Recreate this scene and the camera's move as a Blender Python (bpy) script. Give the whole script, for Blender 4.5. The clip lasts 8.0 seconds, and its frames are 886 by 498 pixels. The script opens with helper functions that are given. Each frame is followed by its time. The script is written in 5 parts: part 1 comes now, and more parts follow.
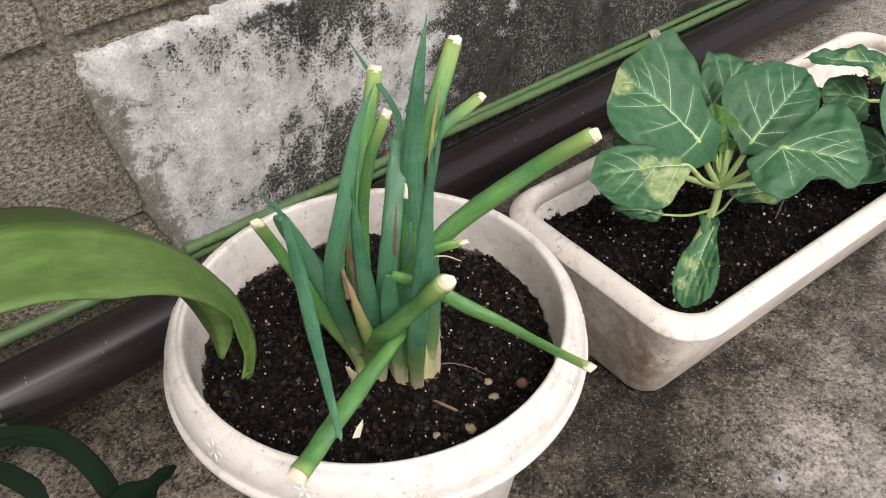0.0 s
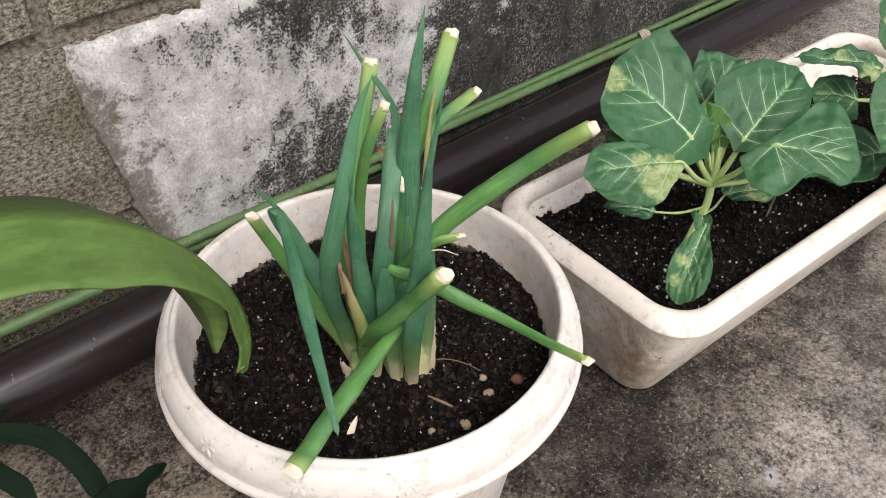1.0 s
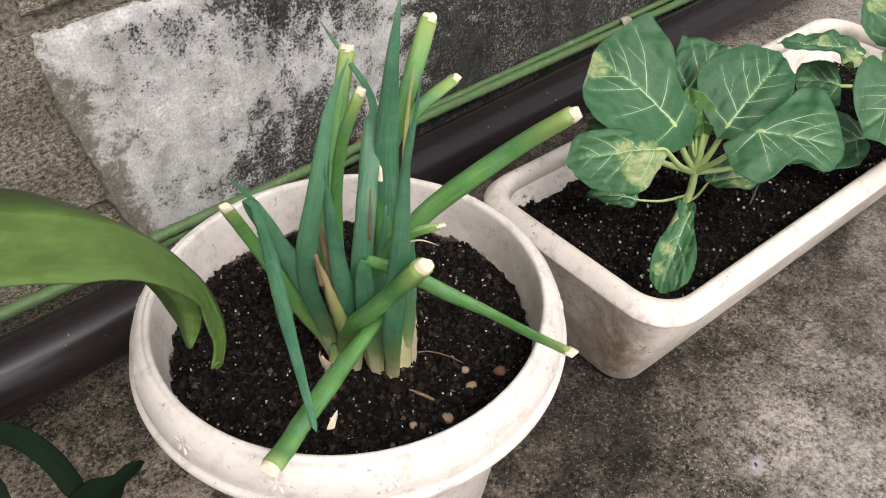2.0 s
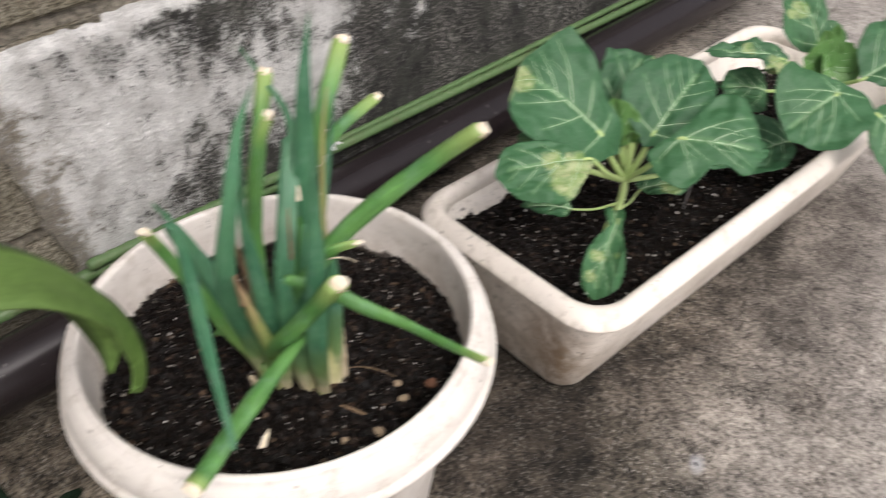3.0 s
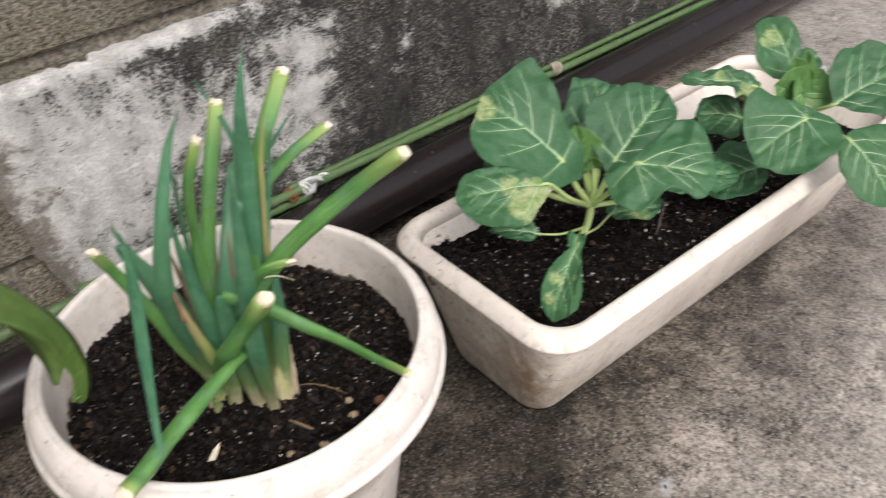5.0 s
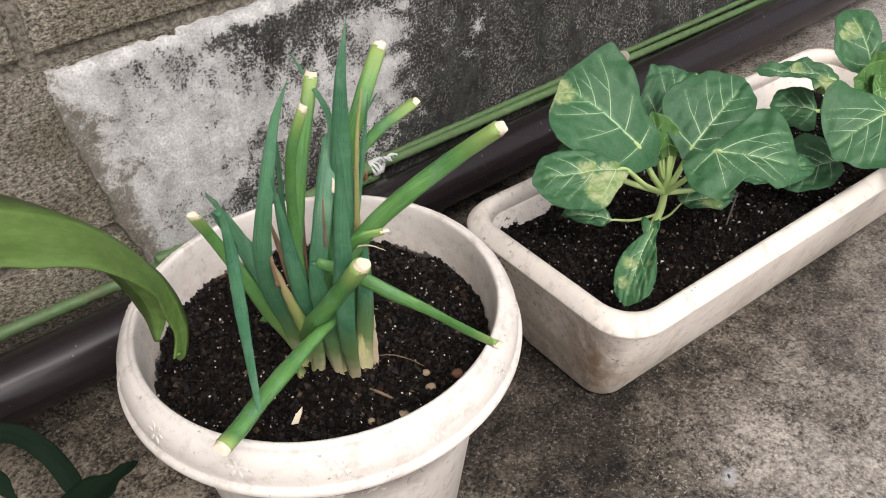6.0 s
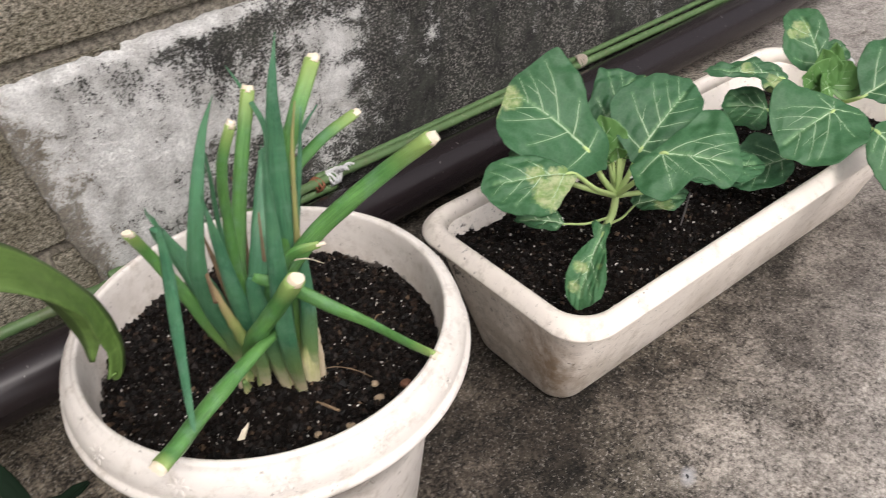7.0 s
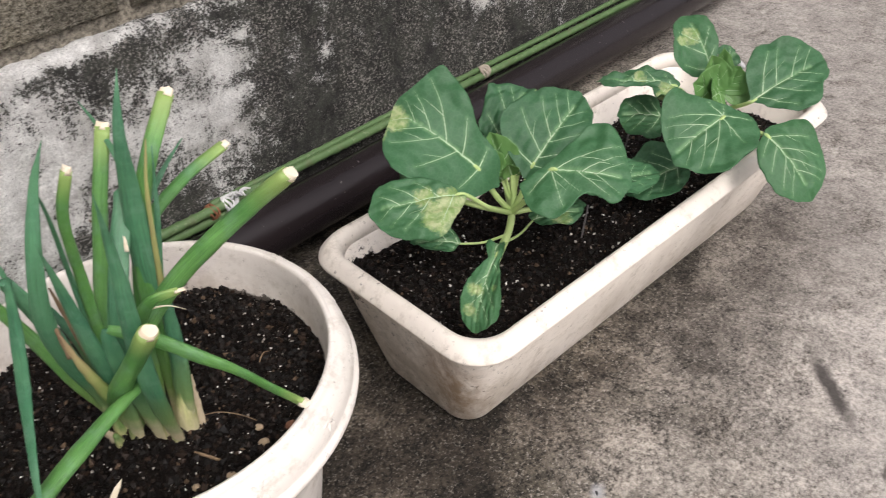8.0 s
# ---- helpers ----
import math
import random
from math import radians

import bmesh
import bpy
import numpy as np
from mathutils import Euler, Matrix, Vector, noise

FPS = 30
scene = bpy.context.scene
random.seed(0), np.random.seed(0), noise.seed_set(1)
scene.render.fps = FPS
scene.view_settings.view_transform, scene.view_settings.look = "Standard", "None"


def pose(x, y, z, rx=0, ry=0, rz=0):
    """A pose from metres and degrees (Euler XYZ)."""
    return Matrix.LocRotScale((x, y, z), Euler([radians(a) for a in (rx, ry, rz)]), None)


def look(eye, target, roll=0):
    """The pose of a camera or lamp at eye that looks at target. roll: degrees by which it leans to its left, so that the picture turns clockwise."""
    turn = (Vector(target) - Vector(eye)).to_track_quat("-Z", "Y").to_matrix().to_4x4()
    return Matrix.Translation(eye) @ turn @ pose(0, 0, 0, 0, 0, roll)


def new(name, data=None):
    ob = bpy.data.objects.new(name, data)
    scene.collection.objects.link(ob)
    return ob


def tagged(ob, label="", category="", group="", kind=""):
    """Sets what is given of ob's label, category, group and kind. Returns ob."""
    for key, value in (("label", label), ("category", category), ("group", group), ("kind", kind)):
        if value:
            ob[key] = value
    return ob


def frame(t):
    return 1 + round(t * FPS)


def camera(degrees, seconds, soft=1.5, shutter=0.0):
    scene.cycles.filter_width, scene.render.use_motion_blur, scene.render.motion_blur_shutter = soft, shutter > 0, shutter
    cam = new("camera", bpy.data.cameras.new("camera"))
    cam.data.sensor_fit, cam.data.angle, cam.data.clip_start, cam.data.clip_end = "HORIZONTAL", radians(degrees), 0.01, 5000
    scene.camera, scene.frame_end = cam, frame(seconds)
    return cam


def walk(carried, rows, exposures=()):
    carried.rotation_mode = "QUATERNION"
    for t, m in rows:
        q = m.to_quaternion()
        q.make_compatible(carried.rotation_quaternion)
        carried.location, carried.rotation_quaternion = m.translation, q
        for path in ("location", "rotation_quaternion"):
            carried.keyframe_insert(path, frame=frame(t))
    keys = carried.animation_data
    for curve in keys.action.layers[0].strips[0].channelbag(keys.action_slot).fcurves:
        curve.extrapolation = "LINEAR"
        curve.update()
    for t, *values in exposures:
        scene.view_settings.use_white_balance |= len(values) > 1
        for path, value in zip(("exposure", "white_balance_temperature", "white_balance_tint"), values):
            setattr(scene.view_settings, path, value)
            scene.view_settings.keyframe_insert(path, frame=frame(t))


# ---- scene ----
cam = camera(56.2, 8.0, soft=1.0, shutter=0.5)
PATH = [
    (0, (-0.223, -0.691, 0.689), (0.757, 0.474, -0.609), -1.1),
    (0.5, (-0.228, -0.693, 0.687), (0.776, 0.454, -0.608), -0.1),
    (1, (-0.229, -0.687, 0.683), (0.78, 0.457, -0.611), -0.1),
    (1.5, (-0.221, -0.684, 0.677), (0.793, 0.436, -0.633), -0.0),
    (1.7, (-0.221, -0.682, 0.675), (0.8, 0.429, -0.638), 0.2),
    (2.8, (-0.222, -0.692, 0.679), (0.837, 0.405, -0.615), 0.3),
    (3, (-0.203, -0.709, 0.682), (0.89, 0.364, -0.604), -0.1),
    (3.5, (-0.135, -0.759, 0.688), (1.03, 0.264, -0.575), -1.3),
    (3.7, (-0.122, -0.77, 0.689), (1.056, 0.258, -0.559), -2.2),
    (4, (-0.105, -0.786, 0.688), (1.077, 0.259, -0.541), -2.7),
    (4.2, (-0.109, -0.787, 0.686), (1.082, 0.26, -0.533), -2.6),
    (4.5, (-0.123, -0.793, 0.689), (1.025, 0.305, -0.526), -2.9),
    (5, (-0.171, -0.776, 0.687), (0.892, 0.403, -0.53), -2.6),
    (5.2, (-0.184, -0.768, 0.684), (0.843, 0.436, -0.538), -2.6),
    (6.3, (-0.207, -0.764, 0.685), (0.779, 0.468, -0.544), -2.5),
    (6.5, (-0.202, -0.768, 0.685), (0.79, 0.462, -0.541), -2.7),
    (7, (-0.181, -0.781, 0.686), (0.84, 0.428, -0.537), -3.2),
    (7.5, (-0.149, -0.788, 0.687), (0.928, 0.374, -0.533), -3.5),
    (8, (-0.129, -0.791, 0.686), (0.999, 0.321, -0.535), -2.9),
]
walk(cam, [(t, look(eye, target, roll)) for t, eye, target, roll in PATH])


# ---- world, sun, exposure ----
SUN_ELEVATION, SUN_AZIMUTH = 52.0, 196.0     # azimuth clockwise from +y
world = bpy.data.worlds.new("world")
scene.world = world
world.use_nodes = True
wn, wl = world.node_tree.nodes, world.node_tree.links
sky = wn.new("ShaderNodeTexSky")
sky.sky_type = "NISHITA"
sky.sun_disc = False
sky.sun_elevation, sky.sun_rotation = radians(SUN_ELEVATION), radians(SUN_AZIMUTH)
sky.air_density, sky.dust_density, sky.ozone_density = 1.0, 6.0, 1.0
desat = wn.new("ShaderNodeHueSaturation")
desat.inputs["Saturation"].default_value = 0.22
wl.new(sky.outputs["Color"], desat.inputs["Color"])
warm = wn.new("ShaderNodeVectorMath")
warm.operation = "MULTIPLY"
warm.inputs[1].default_value = (1.05, 0.99, 1.01)
wl.new(desat.outputs["Color"], warm.inputs[0])
wl.new(warm.outputs["Vector"], wn["Background"].inputs["Color"])
wn["Background"].inputs["Strength"].default_value = 0.15
sun_data = bpy.data.lights.new("sun", "SUN")
sun_data.energy, sun_data.angle, sun_data.color = 1.25, radians(24), (1.0, 0.955, 0.9)
sun = new("sun", sun_data)
az, el = radians(SUN_AZIMUTH), radians(SUN_ELEVATION)
sun.matrix_world = look((3 * math.sin(az) * math.cos(el), 3 * math.cos(az) * math.cos(el), 3 * math.sin(el)), (0, 0, 0))
scene.view_settings.exposure = 0.05


# ---- materials ----
class Nodes:
    """A small helper to write node materials in few lines."""

    def __init__(self, name):
        self.mat = bpy.data.materials.new(name)
        self.mat.use_nodes = True
        self.tree = self.mat.node_tree
        self.bsdf = self.tree.nodes["Principled BSDF"]
        self.out = self.tree.nodes["Material Output"]
        self.coords = self.tree.nodes.new("ShaderNodeTexCoord")
        self.where = self.coords.outputs["Object"]

    def link(self, a, b):
        self.tree.links.new(a, b)

    def put(self, socket, value):
        if hasattr(value, "is_output"):
            self.link(value, socket)
        else:
            socket.default_value = value

    def space(self, scale=(1, 1, 1), shift=(0, 0, 0)):
        m = self.tree.nodes.new("ShaderNodeMapping")
        m.inputs["Scale"].default_value = scale
        m.inputs["Location"].default_value = shift
        self.link(self.coords.outputs["Object"], m.inputs["Vector"])
        return m.outputs["Vector"]

    def noise(self, scale, detail=4.0, rough=0.55, vector=None, distort=0.0):
        n = self.tree.nodes.new("ShaderNodeTexNoise")
        n.inputs["Scale"].default_value, n.inputs["Detail"].default_value = scale, detail
        n.inputs["Roughness"].default_value, n.inputs["Distortion"].default_value = rough, distort
        self.link(vector or self.where, n.inputs["Vector"])
        return n.outputs["Fac"]

    def cells(self, scale, vector=None, feature="F1"):
        n = self.tree.nodes.new("ShaderNodeTexVoronoi")
        n.feature = feature
        n.inputs["Scale"].default_value = scale
        self.link(vector or self.where, n.inputs["Vector"])
        return n.outputs["Distance"]

    def ramp(self, fac, *stops):
        r = self.tree.nodes.new("ShaderNodeValToRGB")
        e = r.color_ramp.elements
        while len(e) < len(stops):
            e.new(0.5)
        for el_, (pos, col) in zip(e, stops):
            el_.position = pos
            el_.color = (*col, 1) if hasattr(col, "__len__") else (col, col, col, 1)
        self.link(fac, r.inputs["Fac"])
        return r.outputs["Color"]

    def mix(self, fac, a, b, kind="MIX"):
        m = self.tree.nodes.new("ShaderNodeMix")
        m.data_type, m.blend_type = "RGBA", kind
        self.put(m.inputs["Factor"], fac)
        for i, v in ((6, a), (7, b)):
            self.put(m.inputs[i], (*v, 1) if isinstance(v, tuple) and len(v) == 3 else v)
        return m.outputs[2]

    def math(self, op, a, b=0.0, clamp=False):
        m = self.tree.nodes.new("ShaderNodeMath")
        m.operation, m.use_clamp = op, clamp
        self.put(m.inputs[0], a)
        self.put(m.inputs[1], b)
        return m.outputs[0]

    def axis(self, which):
        sx = self.tree.nodes.new("ShaderNodeSeparateXYZ")
        self.link(self.coords.outputs["Object"], sx.inputs[0])
        return sx.outputs[which]

    def span(self, value, a, b, low=0.0, high=1.0):
        m = self.tree.nodes.new("ShaderNodeMapRange")
        m.clamp = True
        self.link(value, m.inputs[0])
        for i, v in enumerate((a, b, low, high)):
            m.inputs[1 + i].default_value = v
        return m.outputs[0]

    def random(self):
        return self.tree.nodes.new("ShaderNodeObjectInfo").outputs["Random"]

    def island(self):
        return self.tree.nodes.new("ShaderNodeNewGeometry").outputs["Random Per Island"]

    def bump(self, height, strength, distance):
        b = self.tree.nodes.new("ShaderNodeBump")
        b.inputs["Strength"].default_value, b.inputs["Distance"].default_value = strength, distance
        self.link(height, b.inputs["Height"])
        self.link(b.outputs["Normal"], self.bsdf.inputs["Normal"])
        return b.outputs["Normal"]

    def done(self, colour, rough=0.7, **more):
        self.put(self.bsdf.inputs["Base Color"], (*colour, 1) if isinstance(colour, tuple) else colour)
        self.put(self.bsdf.inputs["Roughness"], rough)
        for key, value in more.items():
            self.put(self.bsdf.inputs[key.replace("_", " ")], value)
        return self.mat


def leafy(n, colour, rough, share, gloss=0.5):
    """A leaf lets part of the light through."""
    n.done(colour, rough, Specular_IOR_Level=gloss)
    t = n.tree.nodes.new("ShaderNodeBsdfTranslucent")
    n.link(n.mix(1.0, colour, (0.9, 1.0, 0.35), "MULTIPLY"), t.inputs["Color"])
    m = n.tree.nodes.new("ShaderNodeMixShader")
    m.inputs[0].default_value = share
    n.link(n.bsdf.outputs[0], m.inputs[1])
    n.link(t.outputs[0], m.inputs[2])
    n.link(m.outputs[0], n.out.inputs["Surface"])
    return n.mat


def concrete_floor():
    n = Nodes("weathered concrete")
    n.where = n.space((1, 1, 1), (0.371, 0.217, 0.5437))
    big = n.noise(2.6, 5, 0.6, distort=0.5)
    blot = n.noise(9, 6, 0.68, distort=0.5)
    mid = n.noise(42, 5, 0.75, distort=0.3)
    fine = n.noise(210, 3, 0.8)
    grit = n.noise(330, 2, 0.7)
    base = n.ramp(blot, (0.36, (0.125, 0.115, 0.103)), (0.46, (0.21, 0.196, 0.178)), (0.54, (0.305, 0.287, 0.264)), (0.64, (0.41, 0.388, 0.36)))
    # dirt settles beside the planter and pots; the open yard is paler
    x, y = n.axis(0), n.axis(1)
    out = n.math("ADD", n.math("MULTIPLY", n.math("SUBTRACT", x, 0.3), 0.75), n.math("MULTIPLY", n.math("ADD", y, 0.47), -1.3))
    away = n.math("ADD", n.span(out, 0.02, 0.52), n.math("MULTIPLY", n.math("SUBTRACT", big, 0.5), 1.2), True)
    # past the pots the yard is evenly worn
    px, py = n.math("SUBTRACT", x, 0.3), n.math("ADD", y, 0.4)
    far = n.math("ADD", n.math("SQRT", n.math("ADD", n.math("POWER", px, 2.0), n.math("POWER", py, 2.0))), n.math("MULTIPLY", n.math("SUBTRACT", big, 0.5), 2.0))
    away = n.math("MAXIMUM", away, n.span(far, 1.0, 1.9, 0.0, 0.75))
    drift = n.math("ADD", x, n.math("MULTIPLY", n.math("SUBTRACT", big, 0.5), 1.2))
    dirty = n.mix(1.0, base, n.mix(n.span(drift, 0.05, -0.15), (0.6, 0.555, 0.485), (0.8, 0.735, 0.61)), "MULTIPLY")
    col = n.mix(away, dirty, n.mix(1.0, n.mix(0.55, base, (0.54, 0.505, 0.465)), n.math("MAXIMUM", n.span(drift, 0.75, 1.25, 1.0, 0.8), n.span(far, 1.3, 3.2, 0.8, 0.97)), "MULTIPLY"))
    moss = n.math("MULTIPLY", n.ramp(n.noise(8, 6, 0.7), (0.47, 0.0), (0.6, 1.0)), n.math("SUBTRACT", 1.0, away))
    col = n.mix(n.math("MULTIPLY", n.math("MULTIPLY", moss, n.span(x, -0.15, 0.1, 0.25, 1.0)), 0.6), col, (0.06, 0.056, 0.042))
    # darker ground along the planter and between it and the pot
    nearby = n.math("MULTIPLY", n.math("MULTIPLY", n.math("MAXIMUM", n.math("MULTIPLY", n.span(y, -0.66, -0.5), n.span(x, 0.38, 0.55)), n.span(y, -0.55, -0.45)), n.span(y, 0.3, 0.2)), n.span(x, 1.05, 0.8))
    nearby = n.math("MULTIPLY", n.math("MULTIPLY", n.math("MULTIPLY", nearby, n.span(far, 1.7, 0.9)), n.span(x, -0.12, 0.06, 0.4, 1.0)), n.ramp(blot, (0.36, 1.0), (0.62, 0.6)))
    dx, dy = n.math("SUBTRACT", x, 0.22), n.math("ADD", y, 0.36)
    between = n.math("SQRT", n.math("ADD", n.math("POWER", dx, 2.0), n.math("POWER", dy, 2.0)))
    nearby = n.math("ADD", nearby, n.math("MULTIPLY", n.span(between, 0.17, 0.05), n.ramp(blot, (0.36, 0.5), (0.62, 0.25))), True)
    col = n.mix(nearby, col, n.mix(1.0, col, (0.25, 0.237, 0.226), "MULTIPLY"))
    calm = n.math("SUBTRACT", 1.0, n.math("MULTIPLY", away, 0.62))
    mottle = n.math("ADD", n.math("MULTIPLY", n.math("SUBTRACT", mid, 0.5), 4.2), n.math("MULTIPLY", n.math("SUBTRACT", fine, 0.5), 5.5))
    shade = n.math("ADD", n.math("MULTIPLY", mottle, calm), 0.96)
    col = n.mix(1.0, col, n.span(shade, 0.18, 1.9, 0.18, 1.9), "MULTIPLY")
    col = n.mix(n.math("MULTIPLY", n.ramp(grit, (0.58, 0.0), (0.68, 0.7)), n.math("SUBTRACT", 1.0, n.math("MULTIPLY", nearby, 0.6))), col, (0.5, 0.47, 0.42))
    col = n.mix(n.ramp(n.noise(75, 4, 0.7), (0.29, 0.7), (0.37, 0.0)), col, (0.07, 0.062, 0.054))
    # dark speckled clumps of old dirt
    clump = n.math("MULTIPLY", n.ramp(n.noise(15, 7, 0.78, distort=0.4), (0.37, 0.75), (0.47, 0.0)), n.span(fine, 0.62, 0.42, 0.35, 1.0))
    col = n.mix(clump, col, n.mix(1.0, col, (0.36, 0.335, 0.31), "MULTIPLY"))
    # a dark wedge-shaped streak, a white dropping with a dark core, a hair crack

    def near(px, py, turn, lx, ly):
        m = n.tree.nodes.new("ShaderNodeMapping")
        m.vector_type = "TEXTURE"
        m.inputs["Location"].default_value = (px, py, 0)
        m.inputs["Rotation"].default_value = (0, 0, radians(turn))
        m.inputs["Scale"].default_value = (lx, ly, 1)
        w = n.tree.nodes.new("ShaderNodeVectorMath")
        w.operation = "ADD"
        rough = n.tree.nodes.new("ShaderNodeTexNoise")
        rough.inputs["Scale"].default_value = 60
        n.link(n.coords.outputs["Object"], rough.inputs["Vector"])
        k = n.tree.nodes.new("ShaderNodeVectorMath")
        k.operation = "SCALE"
        k.inputs["Scale"].default_value = 0.012
        n.link(rough.outputs["Color"], k.inputs[0])
        n.link(n.coords.outputs["Object"], w.inputs[0])
        n.link(k.outputs[0], w.inputs[1])
        n.link(w.outputs[0], m.inputs["Vector"])
        l = n.tree.nodes.new("ShaderNodeVectorMath")
        l.operation = "LENGTH"
        n.link(m.outputs["Vector"], l.inputs[0])
        return l.outputs["Value"]

    col = n.mix(n.span(near(0.6, -0.652, 44.5, 0.062, 0.0115), 1.1, 0.45, 0.0, 0.92), col, (0.05, 0.045, 0.042))
    col = n.mix(n.span(near(0.322, -0.54, 20, 0.012, 0.008), 1.3, 0.2, 0.0, 0.5), col, (0.62, 0.64, 0.68))
    col = n.mix(n.span(near(0.322, -0.54, 30, 0.003, 0.0015), 1.2, 0.8, 0.0, 0.95), col, (0.02, 0.02, 0.025))
    col = n.mix(n.span(near(0.526, -0.737, 20, 0.012, 0.003), 1.2, 0.6, 0.0, 0.8), col, (0.05, 0.045, 0.04))
    n.bump(n.math("ADD", n.math("MULTIPLY", fine, 0.5), mid), 0.8, 0.003)
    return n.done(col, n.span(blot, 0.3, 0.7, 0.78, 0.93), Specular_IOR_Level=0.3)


def plaster_coat():
    n = Nodes("mouldy cement render")
    x, z = n.axis(0), n.axis(2)
    big = n.noise(8, 6, 0.68, distort=0.6)
    mid = n.noise(36, 6, 0.75, distort=0.3)
    fine = n.noise(330, 4, 0.85)
    lumps = n.noise(170, 4, 0.7)
    drip = n.noise(16, 5, 0.65, n.space((1, 1, 0.22)))
    base = n.ramp(n.noise(22, 6, 0.7), (0.36, (0.5, 0.5, 0.475)), (0.5, (0.71, 0.715, 0.69)), (0.62, (0.87, 0.875, 0.85)))
    base = n.mix(1.0, base, n.span(fine, 0.3, 0.7, 0.58, 1.38), "MULTIPLY")
    run = n.ramp(n.span(x, -0.1, 1.1), (0.0, 0.1), (0.13, 0.02), (0.19, 0.08), (0.235, 0.5), (0.275, 0.52), (0.31, 0.3), (0.36, 0.38), (0.4, 0.78), (0.5, 1.02), (0.66, 1.05), (0.735, 0.62), (0.86, 0.74), (1.0, 0.45))
    top = n.span(z, 0.25, 0.33, 0.0, 0.34)
    lip = n.math("MULTIPLY", n.span(z, 0.342, 0.357, 0.0, -0.65), n.span(x, 0.4, 0.2, 0.25, 1.0))
    # darker foot: mould, with the shade near the pipe coloured in
    foot = n.math("MULTIPLY", n.span(z, 0.25, 0.12, 0.0, 0.8), n.span(x, -0.02, 0.16))
    amount = n.math("ADD", n.math("ADD", n.math("ADD", run, lip), n.math("ADD", top, foot)), n.math("MULTIPLY", n.math("SUBTRACT", big, 0.5), 2.8))
    amount = n.math("ADD", amount, n.math("MULTIPLY", n.math("SUBTRACT", drip, 0.5), 1.9))
    specks = n.math("ADD", n.math("MULTIPLY", n.math("SUBTRACT", mid, 0.5), 2.3), n.math("MULTIPLY", n.math("SUBTRACT", fine, 0.5), 3.4))
    mould = n.span(n.math("ADD", amount, specks), 0.46, 0.76)
    dark = n.mix(n.ramp(n.noise(26, 7, 0.78, distort=0.4), (0.42, 0.0), (0.64, 1.0)), (0.003, 0.003, 0.0025), (0.042, 0.045, 0.035))
    salt = n.math("MULTIPLY", n.ramp(n.noise(300, 3, 0.8), (0.52, 0.0), (0.61, 0.8)), n.ramp(n.math("ADD", n.math("MULTIPLY", drip, 0.6), n.math("MULTIPLY", n.noise(30, 5, 0.7), 0.4)), (0.43, 0.06), (0.58, 1.0)))
    dark = n.mix(salt, dark, (0.42, 0.4, 0.365))
    col = n.mix(n.math("MULTIPLY", mould, 0.96), base, dark)
    # brown grime creeps in over the ragged left edge
    inward = n.math("SUBTRACT", n.math("SUBTRACT", x, -0.044), n.span(z, 0.3, 0.0, 0.0, 0.055))
    grime = n.math("ADD", n.span(inward, 0.0, 0.075, 0.5, -0.55), n.math("ADD", n.math("MULTIPLY", n.math("SUBTRACT", mid, 0.5), 2.4), n.math("MULTIPLY", n.math("SUBTRACT", fine, 0.5), 2.0)))
    grime = n.math("ADD", grime, n.span(z, 0.3, 0.345, 0.0, -0.45))
    soft = n.mix(1.0, (0.17, 0.152, 0.118), n.span(fine, 0.34, 0.66, 0.25, 1.9), "MULTIPLY")
    col = n.mix(n.span(grime, 0.0, 0.3, 0.0, 0.92), col, soft)
    n.bump(n.math("ADD", n.math("MULTIPLY", lumps, 0.6), n.math("ADD", n.math("MULTIPLY", mid, 0.45), n.math("MULTIPLY", fine, 0.4))), 1.0, 0.008)
    return n.done(col, 0.94, Specular_IOR_Level=0.2)


def block_stone():
    n = Nodes("split concrete block")
    grain = n.noise(230, 4, 0.85, n.space((0.75, 1, 1.3)))
    fine = n.noise(520, 3, 0.85)
    base = n.ramp(grain, (0.39, (0.1, 0.09, 0.068)), (0.49, (0.45, 0.412, 0.325)), (0.58, (0.86, 0.8, 0.66)))
    col = n.mix(1.0, base, n.span(fine, 0.34, 0.66, 0.35, 1.6), "MULTIPLY")
    col = n.mix(n.math("MULTIPLY", n.random(), 0.3), col, (0.12, 0.108, 0.082))
    geo = n.tree.nodes.new("ShaderNodeNewGeometry")
    sep = n.tree.nodes.new("ShaderNodeSeparateXYZ")
    n.link(geo.outputs["Position"], sep.inputs[0])
    at = n.tree.nodes.new("ShaderNodeVectorMath")
    n.link(geo.outputs["Position"], at.inputs[0])
    patch = n.noise(13, 6, 0.72, at.outputs[0], 0.5)
    col = n.mix(n.ramp(patch, (0.4, 0.6), (0.52, 0.0)), col, n.mix(1.0, col, (0.5, 0.48, 0.4), "MULTIPLY"))
    black = n.math("ADD", n.span(sep.outputs[0], -0.02, 0.25, -0.2, 0.8), n.math("MULTIPLY", n.math("SUBTRACT", patch, 0.5), 2.2), True)
    col = n.mix(n.math("MULTIPLY", black, 0.85), col, (0.03, 0.028, 0.021))
    low = n.math("ADD", n.span(sep.outputs[2], 0.28, 0.12, -0.3, 0.5), n.math("MULTIPLY", n.math("SUBTRACT", patch, 0.5), 2.0), True)
    col = n.mix(n.math("MULTIPLY", low, 0.6), col, n.mix(1.0, col, (0.42, 0.42, 0.32), "MULTIPLY"))
    n.bump(n.math("ADD", grain, n.math("MULTIPLY", fine, 0.6)), 1.0, 0.012)
    return n.done(col, 0.95, Specular_IOR_Level=0.2)


